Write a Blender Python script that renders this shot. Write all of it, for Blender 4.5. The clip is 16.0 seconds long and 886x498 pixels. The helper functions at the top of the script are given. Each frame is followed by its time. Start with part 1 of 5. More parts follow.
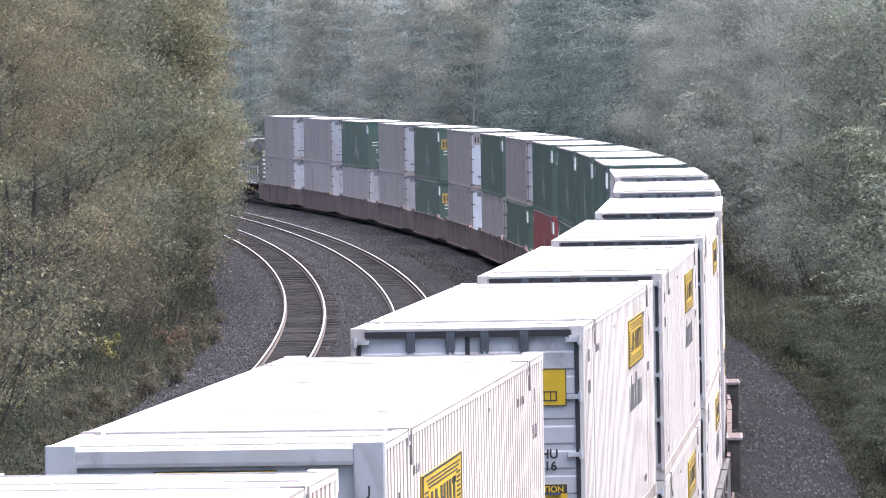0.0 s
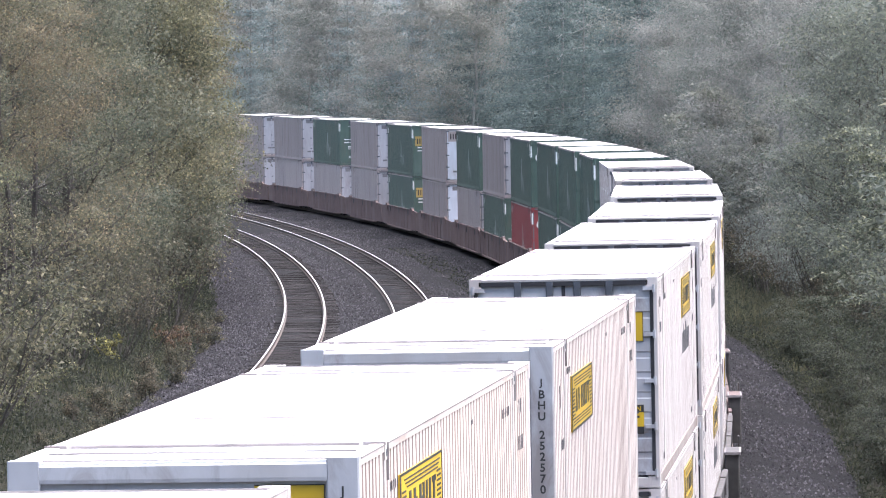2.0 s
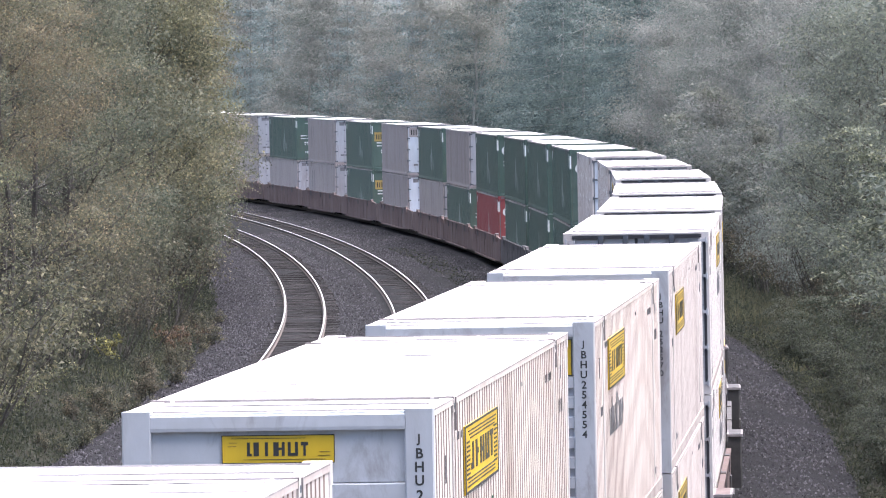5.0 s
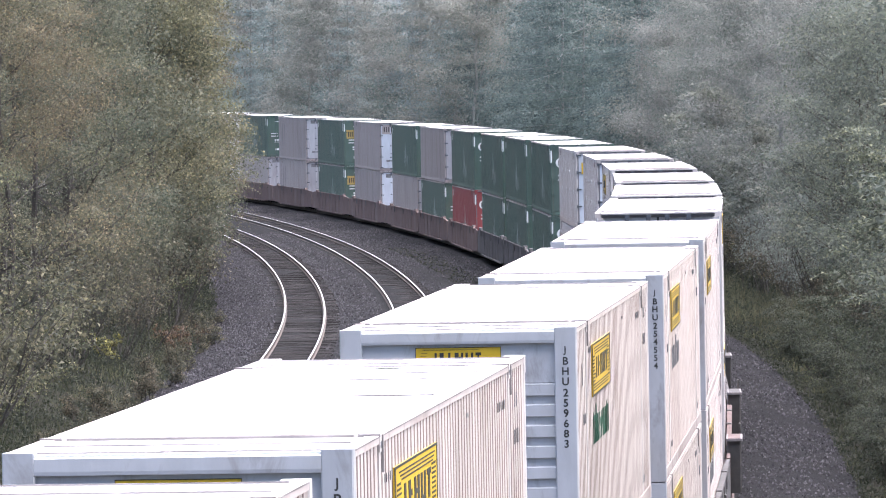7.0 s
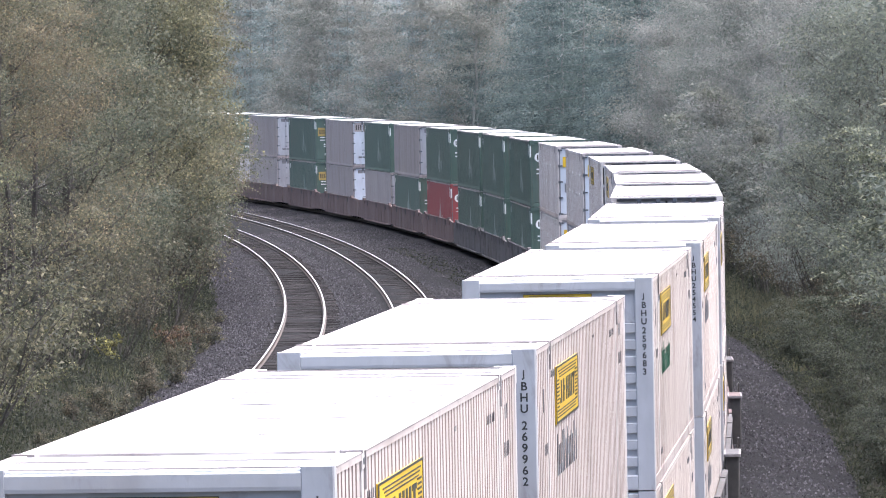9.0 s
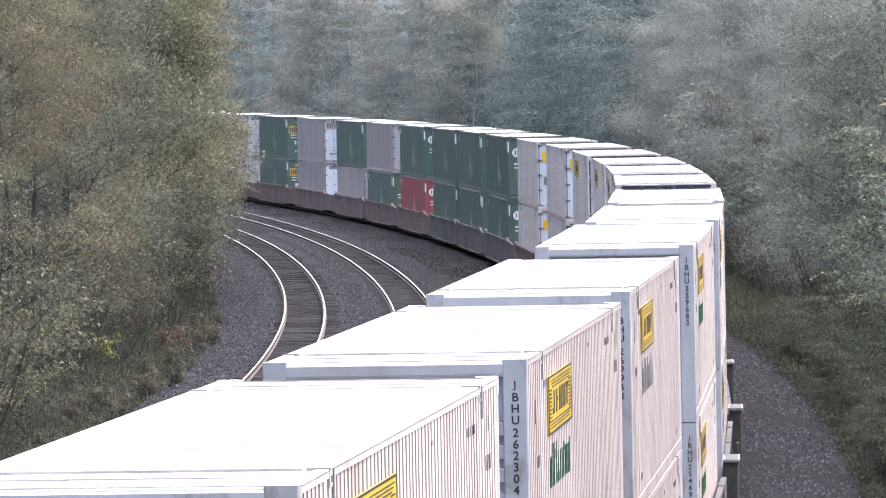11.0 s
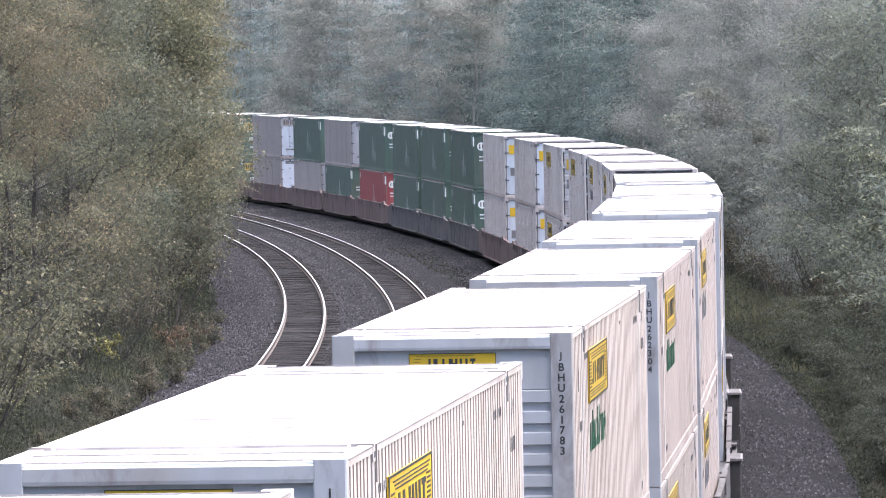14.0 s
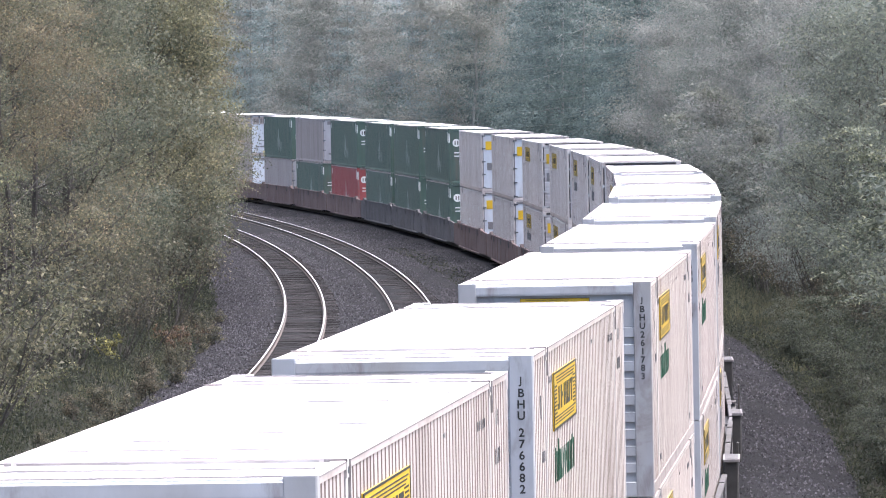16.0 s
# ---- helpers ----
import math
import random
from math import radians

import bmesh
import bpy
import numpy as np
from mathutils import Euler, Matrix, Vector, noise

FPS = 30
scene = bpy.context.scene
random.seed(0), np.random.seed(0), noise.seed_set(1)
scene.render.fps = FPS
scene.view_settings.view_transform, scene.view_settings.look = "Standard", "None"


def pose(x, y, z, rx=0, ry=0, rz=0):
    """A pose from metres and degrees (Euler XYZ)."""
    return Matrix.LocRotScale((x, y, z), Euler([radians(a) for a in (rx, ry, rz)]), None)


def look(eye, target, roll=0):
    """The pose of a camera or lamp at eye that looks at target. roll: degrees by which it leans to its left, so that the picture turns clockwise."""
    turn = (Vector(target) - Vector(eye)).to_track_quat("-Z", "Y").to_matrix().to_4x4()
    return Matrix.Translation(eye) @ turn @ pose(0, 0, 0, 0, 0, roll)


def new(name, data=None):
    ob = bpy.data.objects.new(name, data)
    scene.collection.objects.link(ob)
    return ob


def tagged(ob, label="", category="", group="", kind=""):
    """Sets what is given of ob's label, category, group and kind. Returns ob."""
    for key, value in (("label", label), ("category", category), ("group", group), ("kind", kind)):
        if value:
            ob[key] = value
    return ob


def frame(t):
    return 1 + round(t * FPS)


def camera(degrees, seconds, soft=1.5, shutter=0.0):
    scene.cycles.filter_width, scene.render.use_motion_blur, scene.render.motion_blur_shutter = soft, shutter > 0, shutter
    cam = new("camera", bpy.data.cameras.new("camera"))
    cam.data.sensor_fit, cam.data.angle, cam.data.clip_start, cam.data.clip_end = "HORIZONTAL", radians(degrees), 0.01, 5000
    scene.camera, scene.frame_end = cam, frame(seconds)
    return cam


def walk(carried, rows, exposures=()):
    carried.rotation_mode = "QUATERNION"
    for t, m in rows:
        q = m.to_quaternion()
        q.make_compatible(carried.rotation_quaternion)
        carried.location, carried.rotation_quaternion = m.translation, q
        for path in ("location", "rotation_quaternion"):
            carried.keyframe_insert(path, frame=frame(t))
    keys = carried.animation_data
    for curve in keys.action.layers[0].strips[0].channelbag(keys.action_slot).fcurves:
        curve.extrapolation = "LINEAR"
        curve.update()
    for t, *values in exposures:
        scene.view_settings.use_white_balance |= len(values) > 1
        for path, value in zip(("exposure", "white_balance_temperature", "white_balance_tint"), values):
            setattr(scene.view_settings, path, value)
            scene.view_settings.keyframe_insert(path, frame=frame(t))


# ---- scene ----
# The line of the third track: curvature by length, from a point beside the camera.
KNOTS = (-40, 0, 40, 80, 120, 160, 200, 250, 300, 360, 450, 620)
CURVE = (0.222, 0.372, 0.520, 0.625, 0.587, 0.608, 0.612, 0.512, 0.642, 0.606, 0.724, 0.724)
BANK = 1.08
SPEED = 8.75
_s = np.arange(-1600, 2401, 1.0)
_k = np.interp(_s, KNOTS, CURVE) / 1000.0
_k[_s > 700] = 0.0
_k[_s < -60] = 0.0
_th = np.concatenate([[0], np.cumsum((_k[1:] + _k[:-1]) / 2)])
_th = _th - _th[1600] - 0.09281
_x = np.concatenate([[0], np.cumsum(-(np.sin(_th[1:]) + np.sin(_th[:-1])) / 2)])
_y = np.concatenate([[0], np.cumsum((np.cos(_th[1:]) + np.cos(_th[:-1])) / 2)])
_x, _y = _x - _x[1600] - 1.612, _y - _y[1600] + 49.571


def rail_z(s):
    return 0.0002 * min(max(s, -100), 600)


def line(s, lat=0.0):
    """Place and heading at length s, lat metres to the right of the third track."""
    x, y, th = float(np.interp(s, _s, _x)), float(np.interp(s, _s, _y)), float(np.interp(s, _s, _th))
    return x + math.cos(th) * lat, y + math.sin(th) * lat, th


def locate(x, y):
    """Length and sideways distance of a place from the third track."""
    i = int(np.argmin((_x - x) ** 2 + (_y - y) ** 2))
    return float(_s[i]), math.cos(_th[i]) * (x - _x[i]) + math.sin(_th[i]) * (y - _y[i])


def car_pose(near, length):
    """Pose at rail level of a vehicle whose rear end is at near."""
    xa, ya, _ = line(near)
    xb, yb, _ = line(near + length)
    turn = math.atan2(-(xb - xa), yb - ya)
    return pose((xa + xb) / 2, (ya + yb) / 2, rail_z(near + length / 2), 0, -BANK, math.degrees(turn))


# ---- camera ----
cam = camera(7.7786, 16.0, soft=1.05)
AIM = pose(0, 0, 8.921, 90 - 1.5098, -0.0263, 0)
walk(cam, [(0.0, AIM), (16.0, AIM)], exposures=[(0.0, 1.84, 5930, 15), (16.0, 1.84, 5930, 15)])

# ---- light ----
SUN_TURN, SUN_UP = 58.0, 70.0
world = bpy.data.worlds.new("world")
scene.world = world
world.use_nodes = True
wn = world.node_tree
sky = wn.nodes.new("ShaderNodeTexSky")
sky.sky_type = "NISHITA"
sky.sun_disc = False
sky.sun_elevation, sky.sun_rotation = radians(SUN_UP), radians(SUN_TURN)
sky.dust_density, sky.air_density, sky.ozone_density = 4.0, 1.2, 1.0
wn.links.new(sky.outputs[0], wn.nodes["Background"].inputs[0])
wn.nodes["Background"].inputs[1].default_value = 0.092
sun = new("sun", bpy.data.lights.new("sun", "SUN"))
sun.data.energy, sun.data.angle, sun.data.color = 4.1, radians(95.0), (1.0, 0.94, 0.86)
_d = Vector((math.sin(radians(SUN_TURN)) * math.cos(radians(SUN_UP)), math.cos(radians(SUN_TURN)) * math.cos(radians(SUN_UP)), math.sin(radians(SUN_UP))))
sun.matrix_world = look(_d * 100, (0, 0, 0))


# ---- materials ----
def material(name, colour, rough=0.6, metal=0.0, vary=0.15, grain=6.0, stain=0.7, bump=0.15, bump_scale=40.0, second=None, streak=1.0, shift=0.06, gloss=0.5, scuff=0.0):
    """A surface with grain and stains at two scales; second is the stain's colour."""
    m = bpy.data.materials.new(name)
    m.use_nodes = True
    nt = m.node_tree
    p = nt.nodes["Principled BSDF"]
    p.inputs["Metallic"].default_value = metal
    p.inputs["Specular IOR Level"].default_value = gloss
    tc = nt.nodes.new("ShaderNodeTexCoord")
    mp = nt.nodes.new("ShaderNodeMapping")
    mp.inputs["Scale"].default_value = (1, 1, streak)
    nt.links.new(tc.outputs["Object"], mp.inputs[0])
    info = nt.nodes.new("ShaderNodeObjectInfo")
    add = nt.nodes.new("ShaderNodeVectorMath")
    add.operation = "MULTIPLY_ADD"
    add.inputs[1].default_value = (37, 53, 71)
    nt.links.new(info.outputs["Random"], add.inputs[0])
    nt.links.new(mp.outputs[0], add.inputs[2])
    n1 = nt.nodes.new("ShaderNodeTexNoise")
    n1.inputs["Scale"].default_value, n1.inputs["Detail"].default_value = grain, 6
    n2 = nt.nodes.new("ShaderNodeTexNoise")
    n2.inputs["Scale"].default_value, n2.inputs["Detail"].default_value = stain, 4
    for n in (n1, n2):
        nt.links.new(add.outputs[0], n.inputs["Vector"])
    r1 = nt.nodes.new("ShaderNodeMapRange")
    r1.inputs[1].default_value, r1.inputs[2].default_value = 0.3, 0.7
    r1.inputs[3].default_value, r1.inputs[4].default_value = 1 - vary, 1 + vary
    nt.links.new(n1.outputs[0], r1.inputs[0])
    r2 = nt.nodes.new("ShaderNodeMapRange")
    r2.inputs[1].default_value, r2.inputs[2].default_value = 0.48, 0.75
    nt.links.new(n2.outputs[0], r2.inputs[0])
    mix = nt.nodes.new("ShaderNodeMix")
    mix.data_type = "RGBA"
    mix.inputs[6].default_value = (*colour, 1)
    mix.inputs[7].default_value = (*(second or [c * 0.75 for c in colour]), 1)
    nt.links.new(r2.outputs[0], mix.inputs[0])
    hsv = nt.nodes.new("ShaderNodeHueSaturation")
    r3 = nt.nodes.new("ShaderNodeMapRange")
    r3.inputs[3].default_value, r3.inputs[4].default_value = 1 - shift, 1 + shift
    nt.links.new(info.outputs["Random"], r3.inputs[0])
    mul = nt.nodes.new("ShaderNodeMath")
    mul.operation = "MULTIPLY"
    nt.links.new(r1.outputs[0], mul.inputs[0])
    nt.links.new(r3.outputs[0], mul.inputs[1])
    nt.links.new(mul.outputs[0], hsv.inputs["Value"])
    nt.links.new(mix.outputs[2], hsv.inputs["Color"])
    paint = hsv.outputs[0]
    if scuff:
        # rusty scrapes and runs
        n4 = nt.nodes.new("ShaderNodeTexNoise")
        n4.inputs["Scale"].default_value, n4.inputs["Detail"].default_value = 1.7, 9
        n4.inputs["Roughness"].default_value, n4.inputs["Distortion"].default_value = 0.68, 0.8
        nt.links.new(add.outputs[0], n4.inputs["Vector"])
        r5 = nt.nodes.new("ShaderNodeMapRange")
        r5.inputs[1].default_value, r5.inputs[2].default_value = 0.53, 0.67
        r5.inputs[4].default_value = scuff
        nt.links.new(n4.outputs[0], r5.inputs[0])
        rust = nt.nodes.new("ShaderNodeMix")
        rust.data_type = "RGBA"
        rust.inputs[7].default_value = (0.13, 0.085, 0.065, 1)
        nt.links.new(r5.outputs[0], rust.inputs[0])
        nt.links.new(paint, rust.inputs[6])
        paint = rust.outputs[2]
    nt.links.new(paint, p.inputs["Base Color"])
    r4 = nt.nodes.new("ShaderNodeMapRange")
    r4.inputs[3].default_value, r4.inputs[4].default_value = max(rough - 0.12, 0.05), min(rough + 0.12, 1)
    nt.links.new(n1.outputs[0], r4.inputs[0])
    nt.links.new(r4.outputs[0], p.inputs["Roughness"])
    if bump:
        n3 = nt.nodes.new("ShaderNodeTexNoise")
        n3.inputs["Scale"].default_value, n3.inputs["Detail"].default_value = bump_scale, 3
        nt.links.new(add.outputs[0], n3.inputs["Vector"])
        b = nt.nodes.new("ShaderNodeBump")
        b.inputs["Strength"].default_value, b.inputs["Distance"].default_value = bump, 0.02
        nt.links.new(n3.outputs[0], b.inputs["Height"])
        nt.links.new(b.outputs[0], p.inputs["Normal"])
    return m


def leaf_material(name, dark, light, third, glow=0.4, rough=0.6, vary=0.2):
    """Leaves: colour by leaf and by tree, light shines through them."""
    m = bpy.data.materials.new(name)
    m.use_nodes = True
    nt = m.node_tree
    p = nt.nodes["Principled BSDF"]
    p.inputs["Roughness"].default_value = rough
    p.inputs["Specular IOR Level"].default_value = 0.15
    geo = nt.nodes.new("ShaderNodeNewGeometry")
    info = nt.nodes.new("ShaderNodeObjectInfo")
    tc = nt.nodes.new("ShaderNodeTexCoord")
    ns = nt.nodes.new("ShaderNodeTexNoise")
    ns.inputs["Scale"].default_value, ns.inputs["Detail"].default_value = 0.55, 3
    add = nt.nodes.new("ShaderNodeVectorMath")
    add.operation = "MULTIPLY_ADD"
    add.inputs[1].default_value = (37, 53, 71)
    nt.links.new(info.outputs["Random"], add.inputs[0])
    nt.links.new(tc.outputs["Object"], add.inputs[2])
    nt.links.new(add.outputs[0], ns.inputs["Vector"])
    ramp = nt.nodes.new("ShaderNodeMapRange")
    ramp.inputs[1].default_value, ramp.inputs[2].default_value = 0.38, 0.60
    nt.links.new(ns.outputs[0], ramp.inputs[0])
    a = nt.nodes.new("ShaderNodeMix")
    a.data_type = "RGBA"
    a.inputs[6].default_value, a.inputs[7].default_value = (*dark, 1), (*light, 1)
    nt.links.new(ramp.outputs[0], a.inputs[0])
    pw = nt.nodes.new("ShaderNodeMath")
    pw.operation = "POWER"
    pw.inputs[1].default_value = 4.5
    nt.links.new(geo.outputs["Random Per Island"], pw.inputs[0])
    b = nt.nodes.new("ShaderNodeMix")
    b.data_type = "RGBA"
    b.inputs[7].default_value = (*third, 1)
    nt.links.new(pw.outputs[0], b.inputs[0])
    nt.links.new(a.outputs[2], b.inputs[6])
    hsv = nt.nodes.new("ShaderNodeHueSaturation")
    v = nt.nodes.new("ShaderNodeMapRange")
    v.inputs[3].default_value, v.inputs[4].default_value = 1 - vary, 1 + vary
    nt.links.new(geo.outputs["Random Per Island"], v.inputs[0])
    h = nt.nodes.new("ShaderNodeMapRange")
    h.inputs[3].default_value, h.inputs[4].default_value = 0.475, 0.525
    nt.links.new(info.outputs["Random"], h.inputs[0])
    nt.links.new(v.outputs[0], hsv.inputs["Value"])
    nt.links.new(h.outputs[0], hsv.inputs["Hue"])
    nt.links.new(b.outputs[2], hsv.inputs["Color"])
    nt.links.new(hsv.outputs[0], p.inputs["Base Color"])
    tr = nt.nodes.new("ShaderNodeBsdfTranslucent")
    nt.links.new(hsv.outputs[0], tr.inputs[0])
    mx = nt.nodes.new("ShaderNodeMixShader")
    mx.inputs[0].default_value = glow
    nt.links.new(p.outputs[0], mx.inputs[1])
    nt.links.new(tr.outputs[0], mx.inputs[2])
    nt.links.new(mx.outputs[0], nt.nodes["Material Output"].inputs[0])
    return m


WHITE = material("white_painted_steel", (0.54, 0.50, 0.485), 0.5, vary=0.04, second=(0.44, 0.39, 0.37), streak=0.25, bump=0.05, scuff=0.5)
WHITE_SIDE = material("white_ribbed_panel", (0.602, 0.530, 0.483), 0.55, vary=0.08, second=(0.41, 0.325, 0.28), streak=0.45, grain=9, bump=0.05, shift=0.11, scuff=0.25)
CLEAN_SIDE = material("clean_white_ribbed_panel", (0.68, 0.645, 0.635), 0.55, vary=0.06, second=(0.52, 0.47, 0.45), streak=0.30, grain=9, bump=0.05, shift=0.08, scuff=0.2)
CREAM_SIDE = material("cream_white_ribbed_panel", (0.665, 0.592, 0.560), 0.55, vary=0.08, second=(0.48, 0.40, 0.365), streak=0.30, grain=9, bump=0.05, shift=0.05, scuff=0.25)
DULL_SIDE = material("beige_ribbed_panel", (0.496, 0.432, 0.404), 0.55, vary=0.08, second=(0.36, 0.295, 0.265), streak=0.30, grain=9, bump=0.05, shift=0.08, scuff=0.35)
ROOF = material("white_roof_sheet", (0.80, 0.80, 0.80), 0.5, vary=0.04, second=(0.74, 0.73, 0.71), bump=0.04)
# White end panels with their bluish shade put into the base colour.
PALE = material("shade_blued_white_steel", (0.432, 0.434, 0.458), 0.5, vary=0.06, second=(0.34, 0.315, 0.30), streak=0.45, bump=0.05, shift=0.06, scuff=0.5)
BRIGHT_DOOR = material("pale_sky_blue_door", (0.52, 0.57, 0.64), 0.5, vary=0.06, second=(0.42, 0.45, 0.50), streak=0.3, bump=0.05, scuff=0.2)
PALE_DOOR = material("dusty_pale_blue_door", (0.385, 0.395, 0.43), 0.55, vary=0.08, second=(0.29, 0.29, 0.31), streak=0.3, bump=0.05, scuff=0.35)
GREY = material("warm_grey_panel", (0.31, 0.274, 0.272), 0.6, vary=0.06, second=(0.25, 0.222, 0.22), streak=0.15, bump=0.05, scuff=0.35)
PALE_GREY = material("pale_grey_panel", (0.355, 0.318, 0.312), 0.6, vary=0.06, second=(0.295, 0.262, 0.255), streak=0.15, bump=0.05, scuff=0.35)
# Container green, greyed and lightened in colour for haze.
GREEN = material("haze_greyed_green_paint", (0.064, 0.108, 0.090), 0.55, vary=0.12, second=(0.082, 0.112, 0.098), streak=0.2, bump=0.05, scuff=0.35)
RED = material("red_oxide_paint", (0.27, 0.055, 0.06), 0.55, vary=0.12, second=(0.28, 0.075, 0.075), streak=0.2, bump=0.05, scuff=0.35)
YELLOW = material("yellow_sign_sheet", (0.62, 0.40, 0.015), 0.5, vary=0.05, bump=0)
# Sign yellow dulled in its colour for distance haze.
OCHRE = material("haze_dulled_yellow_sheet", (0.40, 0.29, 0.09), 0.6, vary=0.08, bump=0)
BLACK = material("black_rubber", (0.025, 0.025, 0.03), 0.7, vary=0.2, bump=0.1)
INK = material("black_print", (0.03, 0.03, 0.03), 0.6, vary=0.15, bump=0)
GREEN_INK = material("green_print", (0.012, 0.085, 0.045), 0.6, vary=0.15, bump=0)
GREY_INK = material("grey_print", (0.16, 0.16, 0.17), 0.6, vary=0.2, bump=0)
PALE_INK = material("white_print", (0.72, 0.74, 0.73), 0.6, vary=0.06, bump=0)
FADED = material("faded_white_print", (0.33, 0.37, 0.35), 0.6, vary=0.12, bump=0)
STEEL_DARK = material("dark_hinge_steel", (0.10, 0.11, 0.13), 0.5, 0.4, bump=0.1)
CAR_BROWN = material("brown_weathered_car_steel", (0.140, 0.100, 0.094), 0.8, vary=0.25, gloss=0.15, second=(0.175, 0.138, 0.130), streak=0.3, bump=0.2)
CAR_GREY = material("dusty_car_steel", (0.112, 0.105, 0.107), 0.8, vary=0.25, second=(0.080, 0.070, 0.068), gloss=0.15, bump=0.2)
DUSTY = material("dust_pale_tread_steel", (0.23, 0.208, 0.208), 0.75, vary=0.2, grain=9, second=(0.16, 0.14, 0.14), bump=0.15, gloss=0.2)
SEAM = material("grey_seam_strip", (0.22, 0.195, 0.19), 0.7, vary=0.3, grain=3, second=(0.42, 0.39, 0.38), bump=0)
RUST = material("brown_rust", (0.24, 0.18, 0.155), 0.85, vary=0.4, grain=12, second=(0.36, 0.31, 0.28), bump=0.2, gloss=0.1)
BLUE = material("dark_blue_paint", (0.03, 0.06, 0.14), 0.5, vary=0.15)
TRUCK = material("oily_truck_steel", (0.05, 0.045, 0.042), 0.7, vary=0.25, bump=0.2)
# Worn steel; its pale diffuse part stands in for reflected sky.
RAIL_TOP = material("worn_sky_pale_rail_head", (0.56, 0.55, 0.55), 0.38, 0.45, vary=0.05, bump=0)
RAIL_SIDE = material("rusty_rail_web", (0.075, 0.055, 0.046), 0.8, vary=0.2, bump=0.15)
# Groove colours: the ribs' shade painted in, brownish and uneven.
GROOVE = material("shaded_rib_groove", (0.300, 0.226, 0.198), 0.7, vary=0.2, grain=4, second=(0.17, 0.125, 0.115), streak=0.2, bump=0, shift=0.3)
PALE_GROOVE = material("pale_shaded_rib_groove", (0.43, 0.345, 0.315), 0.7, vary=0.25, grain=4, second=(0.29, 0.22, 0.20), streak=0.2, bump=0, shift=0.2)
GRIMY = material("grimy_white_rail", (0.40, 0.345, 0.32), 0.6, vary=0.15, grain=5, second=(0.26, 0.20, 0.18), streak=0.6, bump=0.08, shift=0.15, scuff=0.6)
TIE = material("weathered_timber_tie", (0.034, 0.030, 0.031), 0.85, vary=0.35, grain=3, second=(0.048, 0.043, 0.042), bump=0.3, shift=0.2, gloss=0.08)
BARK = material("grey_bark", (0.048, 0.040, 0.034), 0.85, vary=0.3, grain=8, bump=0.5, bump_scale=18)
# Bark of the farther trees, lightened in colour for distance haze.
PALE_BARK = material("haze_pale_bark", (0.180, 0.185, 0.172), 0.85, vary=0.3, grain=8, bump=0.5, bump_scale=18)
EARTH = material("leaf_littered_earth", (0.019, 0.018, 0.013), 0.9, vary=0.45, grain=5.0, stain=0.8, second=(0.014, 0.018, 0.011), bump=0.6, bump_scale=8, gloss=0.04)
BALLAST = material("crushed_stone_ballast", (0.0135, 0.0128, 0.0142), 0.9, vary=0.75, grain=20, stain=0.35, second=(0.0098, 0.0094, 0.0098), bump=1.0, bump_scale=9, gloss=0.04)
STONE = material("loose_ballast_stone", (0.029, 0.0275, 0.031), 0.9, vary=0.4, grain=7, second=(0.030, 0.029, 0.030), bump=0, gloss=0.03)


def piece_tone(m, low, high, power):
    """Gives each loose piece of a joined mesh a tone of its own."""
    nt = m.node_tree
    geo, pw, tone, mul = (nt.nodes.new("ShaderNode" + k) for k in ("NewGeometry", "Math", "MapRange", "VectorMath"))
    pw.operation, pw.inputs[1].default_value = "POWER", power
    tone.inputs[3].default_value, tone.inputs[4].default_value = low, high
    mul.operation = "MULTIPLY"
    base = nt.nodes["Principled BSDF"].inputs["Base Color"]
    nt.links.new(geo.outputs["Random Per Island"], pw.inputs[0])
    nt.links.new(pw.outputs[0], tone.inputs[0])
    nt.links.new(base.links[0].from_socket, mul.inputs[0])
    nt.links.new(tone.outputs[0], mul.inputs[1])
    nt.links.new(mul.outputs[0], base)


piece_tone(STONE, 0.8, 2.7, 2.6)
piece_tone(TIE, 0.6, 1.6, 4.0)
CAB_BLACK = material("black_locomotive_paint", (0.10, 0.10, 0.105), 0.45, vary=0.2, bump=0.05)
LEAF_OLIVE = leaf_material("olive_autumn_leaves", (0.059, 0.066, 0.044), (0.108, 0.112, 0.072), (0.215, 0.200, 0.108), glow=0.5)
LEAF_GREEN = leaf_material("green_leaves", (0.055, 0.066, 0.049), (0.095, 0.102, 0.074), (0.164, 0.160, 0.114), glow=0.5)
LEAF_RUST = leaf_material("russet_thinning_leaves", (0.076, 0.070, 0.049), (0.121, 0.102, 0.069), (0.205, 0.165, 0.095), glow=0.5)
# Next four are far foliage: distance haze mixed into the base colours.
LEAF_PINE = leaf_material("hazed_needle_sprays", (0.107, 0.138, 0.137), (0.175, 0.216, 0.214), (0.193, 0.229, 0.221), glow=0.48, vary=0.06)
LEAF_HAZED = leaf_material("hazed_pale_green_leaves", (0.129, 0.140, 0.128), (0.220, 0.227, 0.209), (0.259, 0.257, 0.235), glow=0.48, vary=0.06)
LEAF_FIR = leaf_material("hazed_dark_needles", (0.060, 0.085, 0.082), (0.106, 0.139, 0.134), (0.127, 0.157, 0.147), glow=0.48, vary=0.06)
LEAF_DUN = leaf_material("hazed_tawny_leaves", (0.138, 0.146, 0.130), (0.200, 0.204, 0.180), (0.222, 0.214, 0.190), glow=0.48, vary=0.06)
LEAF_TIER = leaf_material("pale_tiered_leaves", (0.150, 0.166, 0.136), (0.215, 0.228, 0.188), (0.255, 0.26, 0.225), glow=0.4, vary=0.1)
